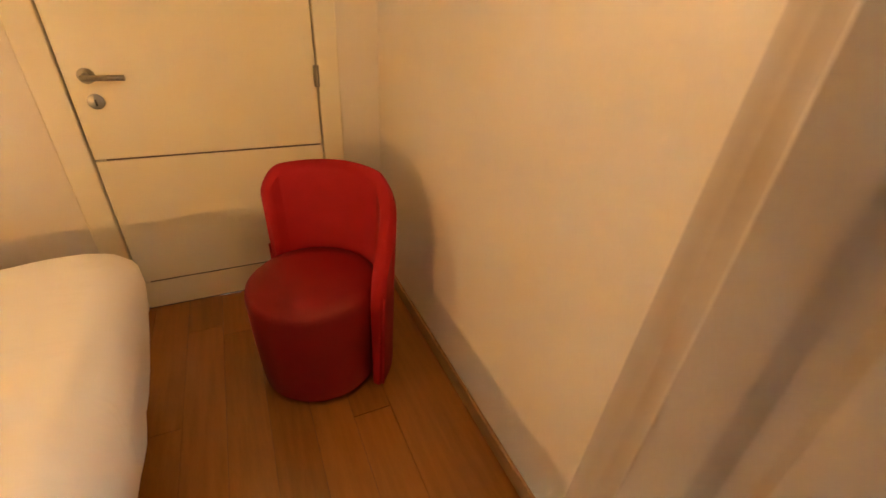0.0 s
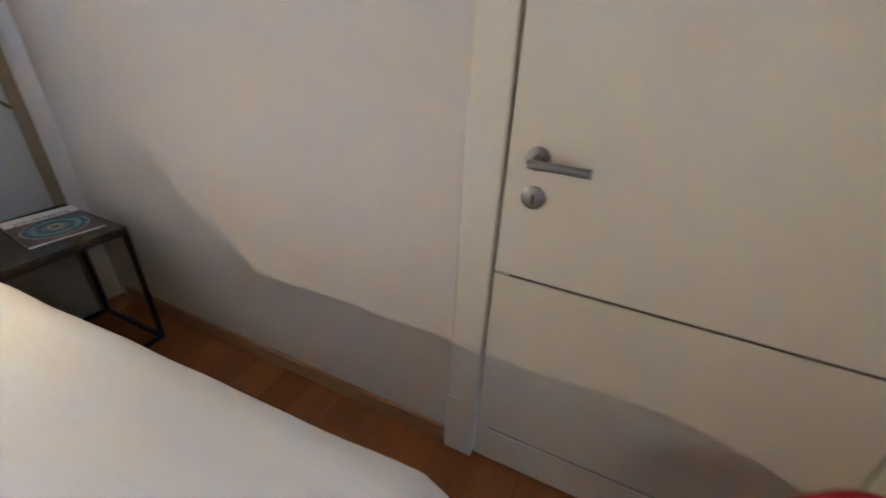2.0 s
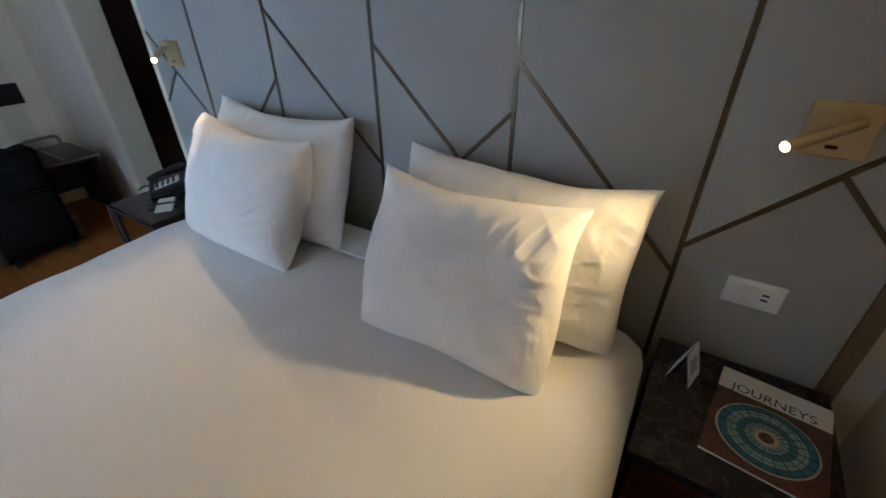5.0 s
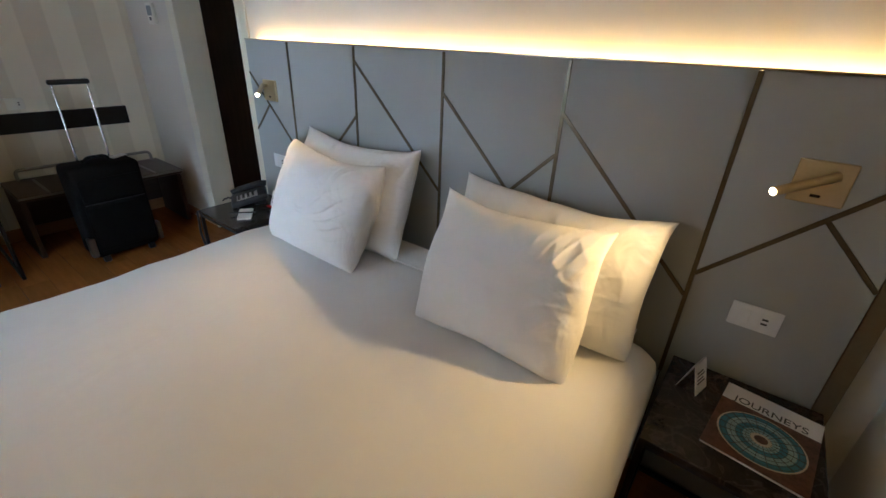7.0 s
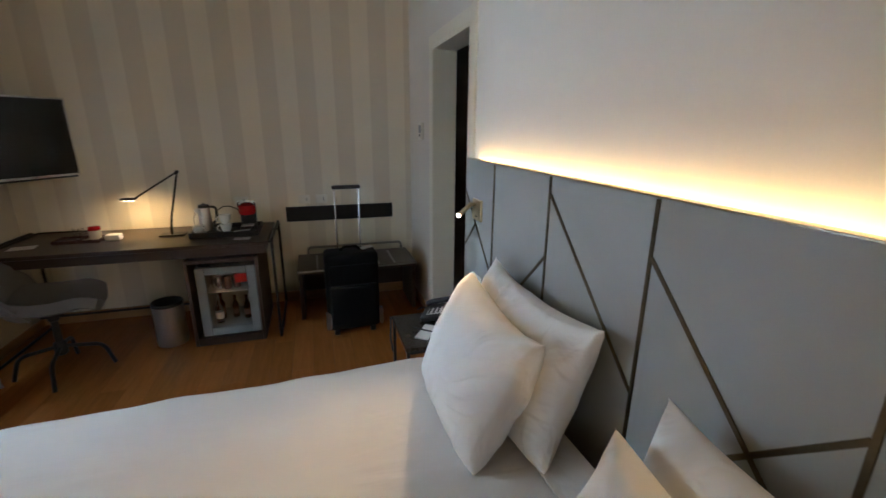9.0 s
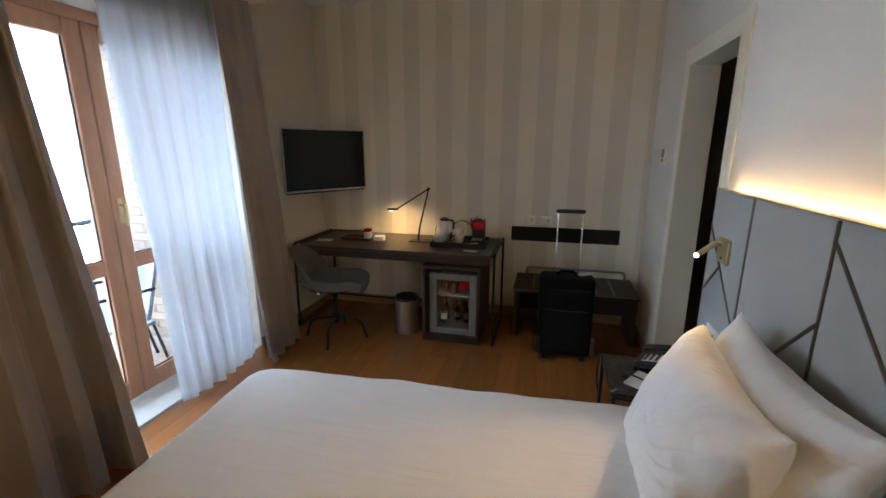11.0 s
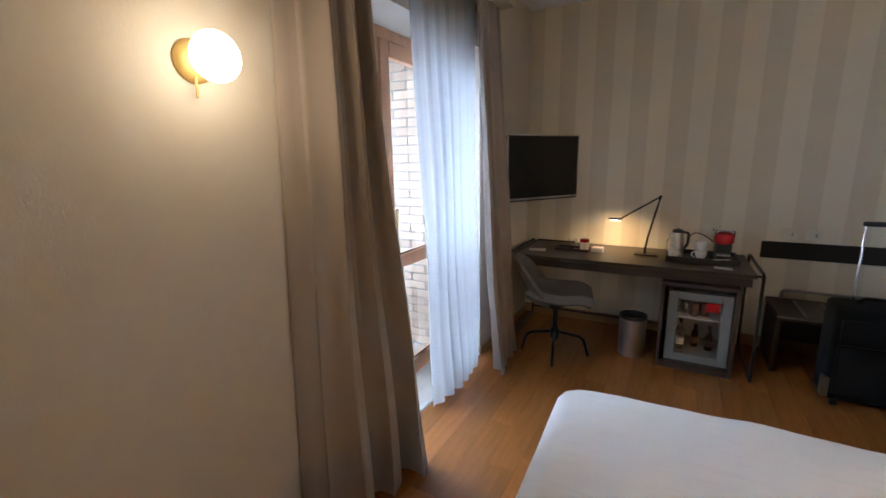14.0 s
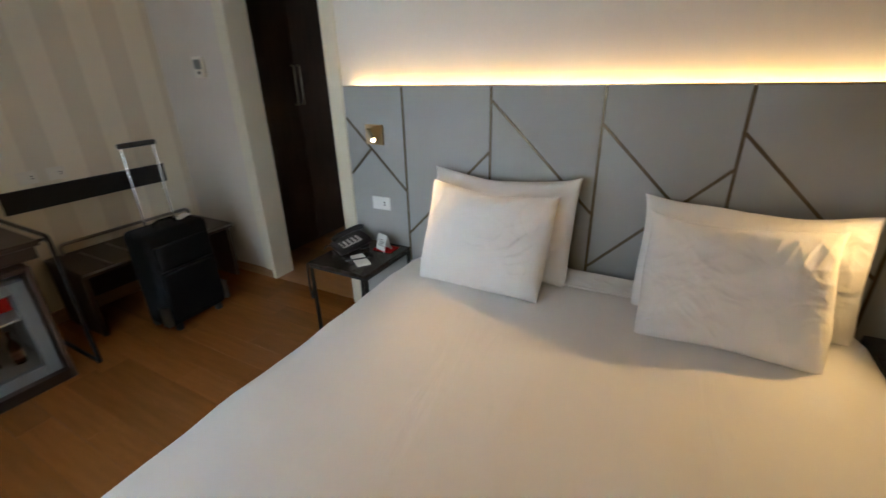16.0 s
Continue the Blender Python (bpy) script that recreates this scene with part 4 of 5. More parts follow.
def tent_card(m, label):
    c = thing("tent_card", m, label, "card")
    part("card", merge(moved(box(-0.036, 0.036, -0.0006, 0.0006, 0, 0.095, 0), Matrix.Translation((0, -0.028, 0)) @ pose(0, 0, 0, -16)),
                       moved(box(-0.036, 0.036, -0.0006, 0.0006, 0, 0.095, 0), Matrix.Translation((0, 0.028, 0)) @ pose(0, 0, 0, 16))), M["card"], c)
    for k in range(4):
        part("printed_line", moved(box(-0.022, 0.022 - 0.008 * (k % 2), -0.0014, -0.0007, 0.03 + 0.011 * k, 0.034 + 0.011 * k, 0), Matrix.Translation((0, -0.028, 0)) @ pose(0, 0, 0, -16)), M["ink"], c, "dark unreadable print")


tent_card(pose(0.130, -0.425, 0.5355, 0, 0, 165), "small folded white card standing on the night table")


def telephone():
    p = thing("telephone", pose(0.155, -2.760, 0.5355, 0, 0, 62), "black hotel telephone with a white keypad label", "telephone")
    body = merge(moved(box(-0.085, 0.085, -0.10, 0.10, 0.0, 0.035, 0.012, 3), pose(0, 0, 0.014, 13)), box(-0.07, 0.07, 0.02, 0.08, 0, 0.03, 0.004))
    part("body", body, M["plastic"], p)
    part("handset", merge(moved(tube(rounded([(-0.055, -0.095, 0.045), (-0.055, -0.06, 0.062), (-0.055, 0.06, 0.092), (-0.055, 0.098, 0.088)], 0.03), 0.016, 12), pose(0, 0, 0))), M["plastic"], p)
    part("keypad_label", moved(box(-0.018, 0.070, -0.066, 0.050, 0.0345, 0.0365, 0.001), pose(0, 0, 0.014, 13)), M["card"], p, "pale keypad label")
    for i in range(3):
        for j in range(4):
            part("key", moved(box(-0.010 + i * 0.026, 0.008 + i * 0.026, -0.06 + j * 0.026, -0.046 + j * 0.026, 0.0365, 0.040, 0.002), pose(0, 0, 0.014, 13)), M["plastic"], p)
    pts = [(-0.055 - 0.02 * math.sin(0.5 * k), -0.10 - 0.006 * k, 0.012 + 0.004 * math.sin(2.2 * k)) for k in range(9)]
    part("cord", tube(pts, 0.004, 8), M["plastic"], p)


telephone()
tent_card(pose(0.105, -2.570, 0.5355, 0, 0, 75), "white folded card standing by the telephone")
single("card_tray", merge(box(0.05, 0.14, -2.625, -2.505, 0.5355, 0.5415, 0.003)), M["red_gloss"], "dark red leather card tray under the card", "tray")
single("notepad", moved(box(-0.035, 0.035, -0.075, 0.075, 0, 0.008, 0.001), pose(0.285, -2.595, 0.5355, 0, 0, -35)), M["card"], "white notepad on the night table", "notepad")
single("pen", tube([(0.245, -2.56, 0.5485), (0.345, -2.645, 0.5485)], 0.0042, 10), M["plastic"], "black pen lying across the notepad", "pen")
single("hanging_cable", tube(rounded([(0.40, -2.846, 0.40), (0.415, -2.856, 0.30), (0.43, -2.848, 0.40), (0.425, -2.844, 0.53)], 0.02), 0.006, 8), M["plastic"], "black cable looped beside the night table leg", "cable")

# ---- window wall lamp and red chair ----


def globe_lamp():
    g = thing("wall_lamp", pose(X_E, -1.342, 1.834), "lit opal glass wall lamp on a round brass plate", "wall lamp")
    part("backplate", moved(lathe([(0.062, 0), (0.062, 0.008), (0.050, 0.022), (0.026, 0.030), (0.022, 0.072)], 32), pose(0, 0, 0, 0, -90)), M["gilt"], g)
    n = 14
    prof = [(max(0.002, 0.070 * math.sin(math.pi * k / n)), 0.072 - 0.056 * math.cos(math.pi * k / n)) for k in range(n + 1)]
    part("globe", moved(lathe(prof, 36), pose(-0.038, 0, 0, 0, -90)), M["opal"], g, "glowing opal glass globe")
    part("switch_rod", tube([(-0.022, 0.012, -0.045), (-0.022, 0.012, -0.105)], 0.004, 8), M["gilt"], g)


globe_lamp()
lamp("globe_light", "POINT", pose(X_E - 0.25, -1.342, 1.834), 1.2, (1.0, 0.66, 0.34), soft=0.05)


def red_chair():
    cx, cy = 2.474, -0.630
    c = thing("tub_chair", pose(cx, cy, 0), "red tub chair with velvet back and round leatherette seat", "armchair")
    part("seat", lathe([(0.200, 0.012), (0.218, 0.03), (0.228, 0.20), (0.232, 0.390), (0.228, 0.413), (0.211, 0.429), (0.155, 0.436), (0.06, 0.438), (0.01, 0.438)], 56), M["red_skin"], c, "round dark red leatherette seat")
    part("foot", lathe([(0.15, 0), (0.15, 0.014)], 32), M["matt"], c)
    a0, a1 = radians(-50), radians(114)
    ri, ro = 0.233, 0.282

    def top(u):
        e = min(u, 1 - u)
        return 0.777 - 0.075 * max(0, (0.10 - e) / 0.10) ** 2 - 0.02 * (1 - math.sin(math.pi * u)) - 0.19 * max(0, (0.40 - u) / 0.40) ** 1.6

    bm = bmesh.new()
    nu, rows = 60, []
    for i in range(nu + 1):
        u = i / nu
        a = a0 + (a1 - a0) * u
        e = min(1.0, min(u, 1 - u) / 0.03)
        th = (ro - ri) * (0.55 + 0.45 * math.sqrt(max(0, e * (2 - e))))
        mid = (ri + ro) / 2
        zt, ring = top(u), []
        flare = 0.018
        for r, z in ((mid - th / 2, 0.012), (mid - th / 2, 0.38), (mid - th / 2 + 0.6 * flare, zt - 0.03), (mid - th / 4 + flare, zt - 0.006), (mid + flare, zt), (mid + th / 4 + flare, zt - 0.006), (mid + th / 2 + flare, zt - 0.03), (mid + th / 2 + 0.4 * flare, 0.38), (mid + th / 2, 0.03), (mid + th / 2 - 0.006, 0.012)):
            ring.append(bm.verts.new((r * math.cos(a), r * math.sin(a), z)))
        rows.append(ring)
    k = len(rows[0])
    for p, q in zip(rows, rows[1:]):
        for j in range(k):
            bm.faces.new((p[j], p[(j + 1) % k], q[(j + 1) % k], q[j]))
    bm.faces.new(rows[0])
    bm.faces.new(rows[-1])
    bmesh.ops.recalc_face_normals(bm, faces=list(bm.faces))
    back = part("backrest", bm, M["velvet"], c, "curved red velvet backrest")
    for a in (a0 + 0.012, a1 - 0.012):
        part("piping", tube([((ro + 0.004) * math.cos(a), (ro + 0.004) * math.sin(a), 0.03), ((ro + 0.012) * math.cos(a), (ro + 0.012) * math.sin(a), 0.36), ((ro + 0.016) * math.cos(a), (ro + 0.014) * math.sin(a), 0.44)], 0.004, 8), M["velvet"], back)


red_chair()

# ---- television ----


def television():
    a, b = Vector((2.462, -4.545, 0)), Vector((2.880, -3.850, 0))
    mid, d = (a + b) / 2, (b - a)
    w = d.length
    ang = math.degrees(math.atan2(d.y, d.x))
    t = thing("television", pose(mid.x, mid.y, 1.178, 0, 0, ang), "black flat television with a thin silver frame, switched off", "television")
    h = 0.553
    part("housing", box(-w / 2 + 0.01, w / 2 - 0.01, -0.035, -0.004, 0.012, h - 0.01, 0.004), M["plastic"], t)
    fr = merge(box(-w / 2, w / 2, -0.006, 0.012, h - 0.012, h, 0.002), box(-w / 2, w / 2, -0.006, 0.012, 0.012, 0.030, 0.002),
               box(-w / 2, -w / 2 + 0.011, -0.006, 0.012, 0.030, h - 0.012, 0.002), box(w / 2 - 0.011, w / 2, -0.006, 0.012, 0.030, h - 0.012, 0.002))
    part("bezel", fr, M["chrome"], t, "thin silver frame")
    part("screen", box(-w / 2 + 0.011, w / 2 - 0.011, -0.004, 0.006, 0.030, h - 0.012, 0), M["screen"], t, "glossy dark screen")
    part("speaker_bar", box(-w / 2 + 0.01, w / 2 - 0.01, -0.015, 0.006, 0.0, 0.012, 0.002), M["plastic"], t)
    part("bracket", merge(box(-0.10, 0.10, -0.05, -0.035, h / 2 - 0.1, h / 2 + 0.1, 0.003), tube([(0, -0.045, h / 2), (0.02, -0.30, h / 2)], 0.018, 10)), M["black"], t, "black wall bracket behind the screen")


television()

# ---- desk ----


def desk():
    d = thing("desk", pose(0, 0, 0), "long dark wenge desk on a black metal frame", "desk")
    part("tabletop", box(1.135, 2.81, -4.555, -3.868, 0.725, 0.752, 0.004), M["wenge"], d)
    part("apron", box(1.155, 2.79, -4.54, -3.884, 0.662, 0.725, 0.003), M["wenge"], d, "shallow drawer apron")
    for x, nm in ((1.105, 0), (2.84, 1)):
        loop = [(x, -3.850, 0.006), (x, -3.850, 0.762), (x, -4.545, 0.762), (x, -4.545, 0.006)]
        part("end_frame", tube(rounded(loop, 0.035), 0.0105, 10), M["black"], d, "bent black tube end frame")
        part("foot_rail", tube([(x, -3.850, 0.010), (x, -4.545, 0.010)], 0.0095, 8), M["black"], d)
    for y in (-3.850, -4.545):
        part("side_rail", tube([(1.105, y, 0.690), (2.84, y, 0.690)] if y < -4 else [(1.105, y, 0.735), (1.105, y - 0.07, 0.735), (1.16, y - 0.08, 0.735)], 0.008, 8), M["black"], d)
    part("floor_rail", tube([(1.70, -4.52, 0.085), (2.84, -4.52, 0.085)], 0.010, 8), M["black"], d)
    part("rim", tube(rounded([(2.80, -3.885, 0.760), (2.80, -4.535, 0.760), (2.45, -4.535, 0.760)], 0.03), 0.007, 8), M["black"], d, "raised black rim at the end")


desk()


def minibar():
    c = thing("minibar_cabinet", pose(1.450, -3.845, 0), "open dark wenge cabinet under the desk", "cabinet")
    w, h, d = 0.476, 0.650, 0.62
    part("side_panel", box(-w / 2, -w / 2 + 0.022, -d, 0.0, 0, h, 0.002), M["wenge_up"], c)
    part("side_panel", box(w / 2 - 0.022, w / 2, -d, 0.0, 0, h, 0.002), M["wenge_up"], c)
    part("top_panel", box(-w / 2 + 0.022, w / 2 - 0.022, -d, 0.0, h - 0.025, h, 0.002), M["wenge"], c)
    part("bottom_panel", box(-w / 2 + 0.022, w / 2 - 0.022, -d, 0.0, 0, 0.055, 0.002), M["wenge"], c)
    part("back_panel", box(-w / 2 + 0.022, w / 2 - 0.022, -d, -d + 0.01, 0.055, h - 0.025, 0), M["wenge"], c)
    f = thing("minibar_fridge", pose(1.440, -3.888, 0.048), "small grey minibar fridge with a glass door", "fridge")
    w, h, d = 0.396, 0.532, 0.42
    b = part("body", merge(box(-w / 2, -w / 2 + 0.03, -d, -0.05, 0, h, 0.002), box(w / 2 - 0.03, w / 2, -d, -0.05, 0, h, 0.002), box(-w / 2 + 0.03, w / 2 - 0.03, -d, -0.05, 0, 0.06, 0), box(-w / 2 + 0.03, w / 2 - 0.03, -d, -0.05, h - 0.03, h, 0), box(-w / 2 + 0.03, w / 2 - 0.03, -d, -d + 0.02, 0.06, h - 0.03, 0)), M["fridge_in"], f, "pale inner liner")
    dr = part("door", merge(box(-w / 2, -w / 2 + 0.062, -0.046, 0, 0, h, 0.004), box(w / 2 - 0.062, w / 2, -0.046, 0, 0, h, 0.004), box(-w / 2 + 0.062, w / 2 - 0.062, -0.046, 0, h - 0.055, h, 0.004), box(-w / 2 + 0.062, w / 2 - 0.062, -0.046, 0, 0, 0.065, 0.004)), M["fridge_grey"], f, "grey door frame")
    p = part("pane", box(-w / 2 + 0.062, w / 2 - 0.062, -0.026, -0.020, 0.065, h - 0.055, 0), M["glass"], dr)
    p.visible_shadow = False
    part("hinge", box(0.10, 0.17, -0.03, 0.006, h, h + 0.012, 0.002), M["plastic"], f)
    part("shelf", box(-w / 2 + 0.032, w / 2 - 0.032, -d + 0.03, -0.07, 0.315, 0.322, 0.001), M["white_plastic"], f)
    part("price_label", box(-0.130, -0.045, -0.064, -0.060, 0.385, 0.455, 0.001), M["red_gloss"], f, "red card behind the glass")
    bottle = [(0.026, 0), (0.028, 0.01), (0.028, 0.11), (0.024, 0.13), (0.011, 0.155), (0.011, 0.19), (0.013, 0.192), (0.013, 0.205)]
    for k, (x, y, mat, s) in enumerate(((0.10, -0.12, "glass", 1.0), (0.10, -0.20, "amber", 1.0), (0.00, -0.20, "amber", 0.85), (-0.09, -0.16, "amber", 0.9))):
        o = thing("bottle", pose(1.440 + x, -3.888 + y, 0.1085), "small drink bottle in the minibar", "bottle", "bottles in the minibar")
        part("glass_body", lathe([(r * s, z * s) for r, z in bottle], 18), M[mat] if mat != "card" else M["white_plastic"], o)
        part("label", lathe([(0.0285 * s, 0.035 * s), (0.0287 * s, 0.085 * s)], 18), M["card"] if k == 0 else M["rust"], o)
    for x, y in ((0.08, -0.13), (0.02, -0.13), (-0.04, -0.16), (0.12, -0.2)):
        o = thing("can", pose(1.440 + x, -3.888 + y, 0.3705), "drink can on the minibar shelf", "can", "cans in the minibar")
        part("can_body", lathe([(0.024, 0), (0.027, 0.006), (0.027, 0.09), (0.022, 0.098)], 18), M["chrome"] if x > 0.05 else M["rust"], o)


minibar()


def desk_lamp():
    l = thing("desk_lamp", pose(1.838, -4.258, 0.752), "slim black articulated desk lamp, switched on", "desk lamp")
    part("base", box(-0.095, 0.075, -0.055, 0.055, 0, 0.010, 0.003), M["black"], l)
    part("joint", tube([(0.0, 0, 0.01), (0.0, 0, 0.06)], 0.010, 12), M["black"], l)
    e = Vector((-0.080, -0.063, 0.465))
    part("arm", tube([(0.0, 0, 0.05), (-0.012, -0.010, 0.14), e], 0.0075, 10), M["black"], l)
    hd = Vector((0.195, 0.002, 0.288))
    part("arm", tube([e, hd], 0.0065, 10), M["black"], l)
    part("elbow", tube([e + Vector((0, -0.012, 0)), e + Vector((0, 0.012, 0))], 0.012, 12), M["black"], l)
    h = part("head", moved(lathe([(0.030, 0), (0.040, 0.004), (0.040, 0.012), (0.030, 0.016)], 24), Matrix.Translation((0.238, 0.008, 0.274)) @ Matrix.Diagonal((1.35, 0.8, 1, 1))), M["black"], l)
    part("led_disc", moved(lathe([(0.026, -0.0015), (0.026, -0.0005)], 24), Matrix.Translation((0.238, 0.008, 0.274)) @ Matrix.Diagonal((1.35, 0.8, 1, 1))), M["led"], h, "glowing LED disc")


desk_lamp()


def cup(m, label, k=1.12):
    c = thing("cup", m, label, "cup", "cups on the tray")
    part("bowl", lathe([(r * k, z * k) for r, z in ((0.020, 0), (0.022, 0.004), (0.034, 0.03), (0.038, 0.062), (0.0355, 0.062), (0.031, 0.03), (0.018, 0.008), (0.002, 0.007))], 28), M["porcelain"], c)
    part("handle", tube([(k * (0.035 + 0.020 * math.sin(t)), 0, k * (0.034 + 0.018 * math.cos(t))) for t in (math.pi * q / 10 for q in range(11))], 0.0055, 8), M["porcelain"], c)
    return c


def tray_set():
    z = 0.7525
    tr = thing("serving_tray", pose(1.448, -4.235, z), "black serving tray on the desk", "tray")
    w, d = 0.235, 0.165
    part("base", box(-w, w, -d, d, 0, 0.008, 0.002), M["plastic"], tr)
    for b in (box(-w, w, -d, -d + 0.010, 0.008, 0.042, 0.002), box(-w, w, d - 0.010, d, 0.008, 0.042, 0.002), box(-w, -w + 0.010, -d + 0.01, d - 0.01, 0.008, 0.042, 0.002), box(w - 0.010, w, -d + 0.01, d - 0.01, 0.008, 0.042, 0.002)):
        part("rim", b, M["plastic"], tr)
    zt = z + 0.0085
    k = thing("kettle", pose(1.615, -4.325, zt), "steel electric kettle with a black lid", "kettle")
    part("body", lathe([(0.046, 0), (0.048, 0.01), (0.046, 0.10), (0.040, 0.165), (0.038, 0.178)], 32), M["steel"], k)
    part("lid", lathe([(0.039, 0.178), (0.040, 0.186), (0.036, 0.200), (0.012, 0.204), (0.010, 0.210)], 28), M["plastic"], k)
    part("kettle_handle", tube(rounded([(-0.034, -0.015, 0.180), (-0.078, -0.035, 0.176), (-0.074, -0.032, 0.07), (-0.044, -0.016, 0.045)], 0.03), 0.010, 10), M["plastic"], k)
    part("spout", tube([(0.030, 0.014, 0.14), (0.052, 0.024, 0.172)], 0.011, 10), M["steel"], k)
    j = thing("glass_jar", pose(1.655, -4.290, zt), "clear glass bottle with sachets beside the kettle", "jar")
    part("jar_body", lathe([(0.032, 0), (0.034, 0.01), (0.034, 0.11), (0.02, 0.135), (0.02, 0.150), (0.018, 0.150), (0.017, 0.13), (0.030, 0.105), (0.030, 0.012), (0.002, 0.010)], 24), M["glass"], j)
    part("stopper", lathe([(0.021, 0.150), (0.021, 0.172)], 20), M["white_plastic"], j)
    cup(pose(1.632, -4.165, zt, 0, 0, 150), "white porcelain cup on the tray")
    cup(pose(1.452, -4.200, zt, 0, 0, 10), "white porcelain cup stacked upside by another")
    cup(pose(1.452, -4.200, zt + 0.070, 0, 0, 25), "white porcelain cup on top of another cup")
    c = thing("coffee_machine", pose(1.305, -4.300, zt), "small red and black capsule coffee machine", "coffee machine")
    part("base", box(-0.055, 0.055, -0.09, 0.09, 0, 0.035, 0.008, 2), M["plastic"], c)
    part("column", box(-0.056, 0.056, -0.09, 0.0, 0.035, 0.16, 0.016, 3), M["plastic"], c)
    part("front_panel", box(-0.046, 0.046, -0.004, 0.010, 0.04, 0.125, 0.006, 2), M["plastic"], c)
    part("head", lathe([(0.056, 0.118), (0.064, 0.128), (0.067, 0.150), (0.064, 0.174), (0.054, 0.190)], 32, (0, 0.0, 0)), M["red_gloss"], c, "glossy red head")
    part("lid", lathe([(0.054, 0.190), (0.044, 0.203), (0.025, 0.210), (0.002, 0.212)], 28, (0, 0.0, 0)), M["red_dark"], c)
    part("spout", lathe([(0.016, 0.100), (0.02, 0.126)], 16, (0, 0.035, 0)), M["plastic"], c)
    part("lever", tube(rounded([(-0.06, 0.0, 0.175), (-0.06, 0.03, 0.222), (0.06, 0.03, 0.222), (0.06, 0.0, 0.175)], 0.02), 0.006, 8), M["chrome"], c)
    part("drip_tray", box(-0.045, 0.045, 0.02, 0.088, 0.035, 0.042, 0.003), M["steel"], c)
    single("napkin", moved(box(-0.055, 0.055, -0.03, 0.03, 0, 0.004, 0.001), pose(1.330, -4.085, zt + 0.030, 18, 0, 20)), M["card"], "folded white napkin leaning on the tray rim", "napkin")
    single("power_cord", tube(rounded([(1.54, -4.36, 0.90), (1.49, -4.46, 0.93), (1.42, -4.49, 0.90), (1.34, -4.38, 0.85)], 0.05), 0.004, 8), M["plastic"], "black power cord of the kettle", "cord")
    # things further along the desk
    t2 = thing("leather_tray", pose(2.400, -4.210, z), "dark red leather tray with small items", "tray")
    part("tray_base", box(-0.14, 0.14, -0.075, 0.075, 0, 0.008, 0.003), M["brown_skin"], t2)
    for b in (box(-0.14, 0.14, -0.075, -0.068, 0.008, 0.024, 0.002), box(-0.14, 0.14, 0.068, 0.075, 0.008, 0.024, 0.002), box(-0.14, -0.133, -0.068, 0.068, 0.008, 0.024, 0.002), box(0.133, 0.14, -0.068, 0.068, 0.008, 0.024, 0.002)):
        part("tray_rim", b, M["brown_skin"], t2)
    for x, y in ((0.03, 0.0), (0.075, -0.03)):
        gl = thing("drinking_glass", pose(2.335 + x, -4.205 + y, z + 0.0085), "clear drinking glass on the tray", "glass", "glasses on the tray")
        part("glass_wall", lathe([(0.026, 0), (0.032, 0.085), (0.030, 0.085), (0.0245, 0.006), (0.002, 0.005)], 24), M["glass"], gl)
    rj = thing("sweets_jar", pose(2.302, -4.205, z + 0.0085), "small jar with a red lid", "jar")
    part("jar_body", lathe([(0.034, 0), (0.036, 0.006), (0.036, 0.062), (0.030, 0.07)], 24), M["cream"], rj)
    part("lid", lathe([(0.036, 0.070), (0.037, 0.074), (0.037, 0.092), (0.032, 0.096)], 24), M["red_gloss"], rj, "red lid")
    single("tissue_box", box(2.150, 2.240, -4.245, -4.175, z + 0.0004, z + 0.040, 0.004), M["card"], "small white box on the desk", "box")
    single("leaflet", moved(box(-0.07, 0.07, -0.05, 0.05, 0, 0.002, 0), pose(2.68, -4.10, z + 0.0004, 0, 0, 12)), M["card"], "white and pink leaflet lying on the desk", "leaflet")
    single("receipt", moved(box(-0.055, 0.055, -0.028, 0.028, 0, 0.003, 0), pose(1.318, -3.995, z + 0.0004, 0, 0, -8)), M["card"], "small white paper slip at the desk edge", "paper")


tray_set()


def desk_chair():
    c = thing("desk_chair", pose(2.412, -3.722, 0, 0, 0, 13), "grey wool shell desk chair on a four-star black base", "chair")
    # faces -x in its own space

    def seat(u, v):
        a, b = 2 * u - 1, v
        x = -0.25 + 0.47 * b
        wd = 0.215 + 0.035 * math.sin(math.pi * b)
        z = 0.452 + 0.085 * a * a * (0.7 + 0.3 * b) - 0.030 * math.sin(math.pi * b) - 0.05 * max(0.0, 0.22 - b) ** 2 * 20
        return (x, a * wd * (1 - 0.10 * (2 * b - 1) ** 4), z)

    part("seat", sheet(20, 18, seat, 0.065), M["felt"], c)

    def back(u, v):
        a, b = 2 * u - 1, v
        ang = a * 1.25
        rad = 0.235 + 0.02 * b
        x = -0.03 + rad * math.cos(ang) + 0.10 * b
        y = rad * math.sin(ang) * 1.02
        hgt = 0.335 * (1 - 0.55 * abs(a) ** 2.4)
        return (x, y, 0.455 + hgt * b)

    part("backrest", sheet(28, 16, back, 0.022), M["felt"], c, "curved grey shell with low wings")
    part("column", lathe([(0.020, 0.17), (0.020, 0.36), (0.030, 0.37), (0.030, 0.40), (0.07, 0.405), (0.07, 0.418)], 20), M["black"], c)
    part("hub", lathe([(0.024, 0.13), (0.034, 0.14), (0.034, 0.21), (0.022, 0.225)], 20), M["black"], c)
    for k in range(4):
        a = radians(88 + 90 * k)
        part("leg", tube(rounded([(0.02 * math.cos(a), 0.02 * math.sin(a), 0.185), (0.215 * math.cos(a), 0.215 * math.sin(a), 0.155), (0.258 * math.cos(a), 0.258 * math.sin(a), 0.004)], 0.05), 0.0115, 10), M["black"], c)


desk_chair()


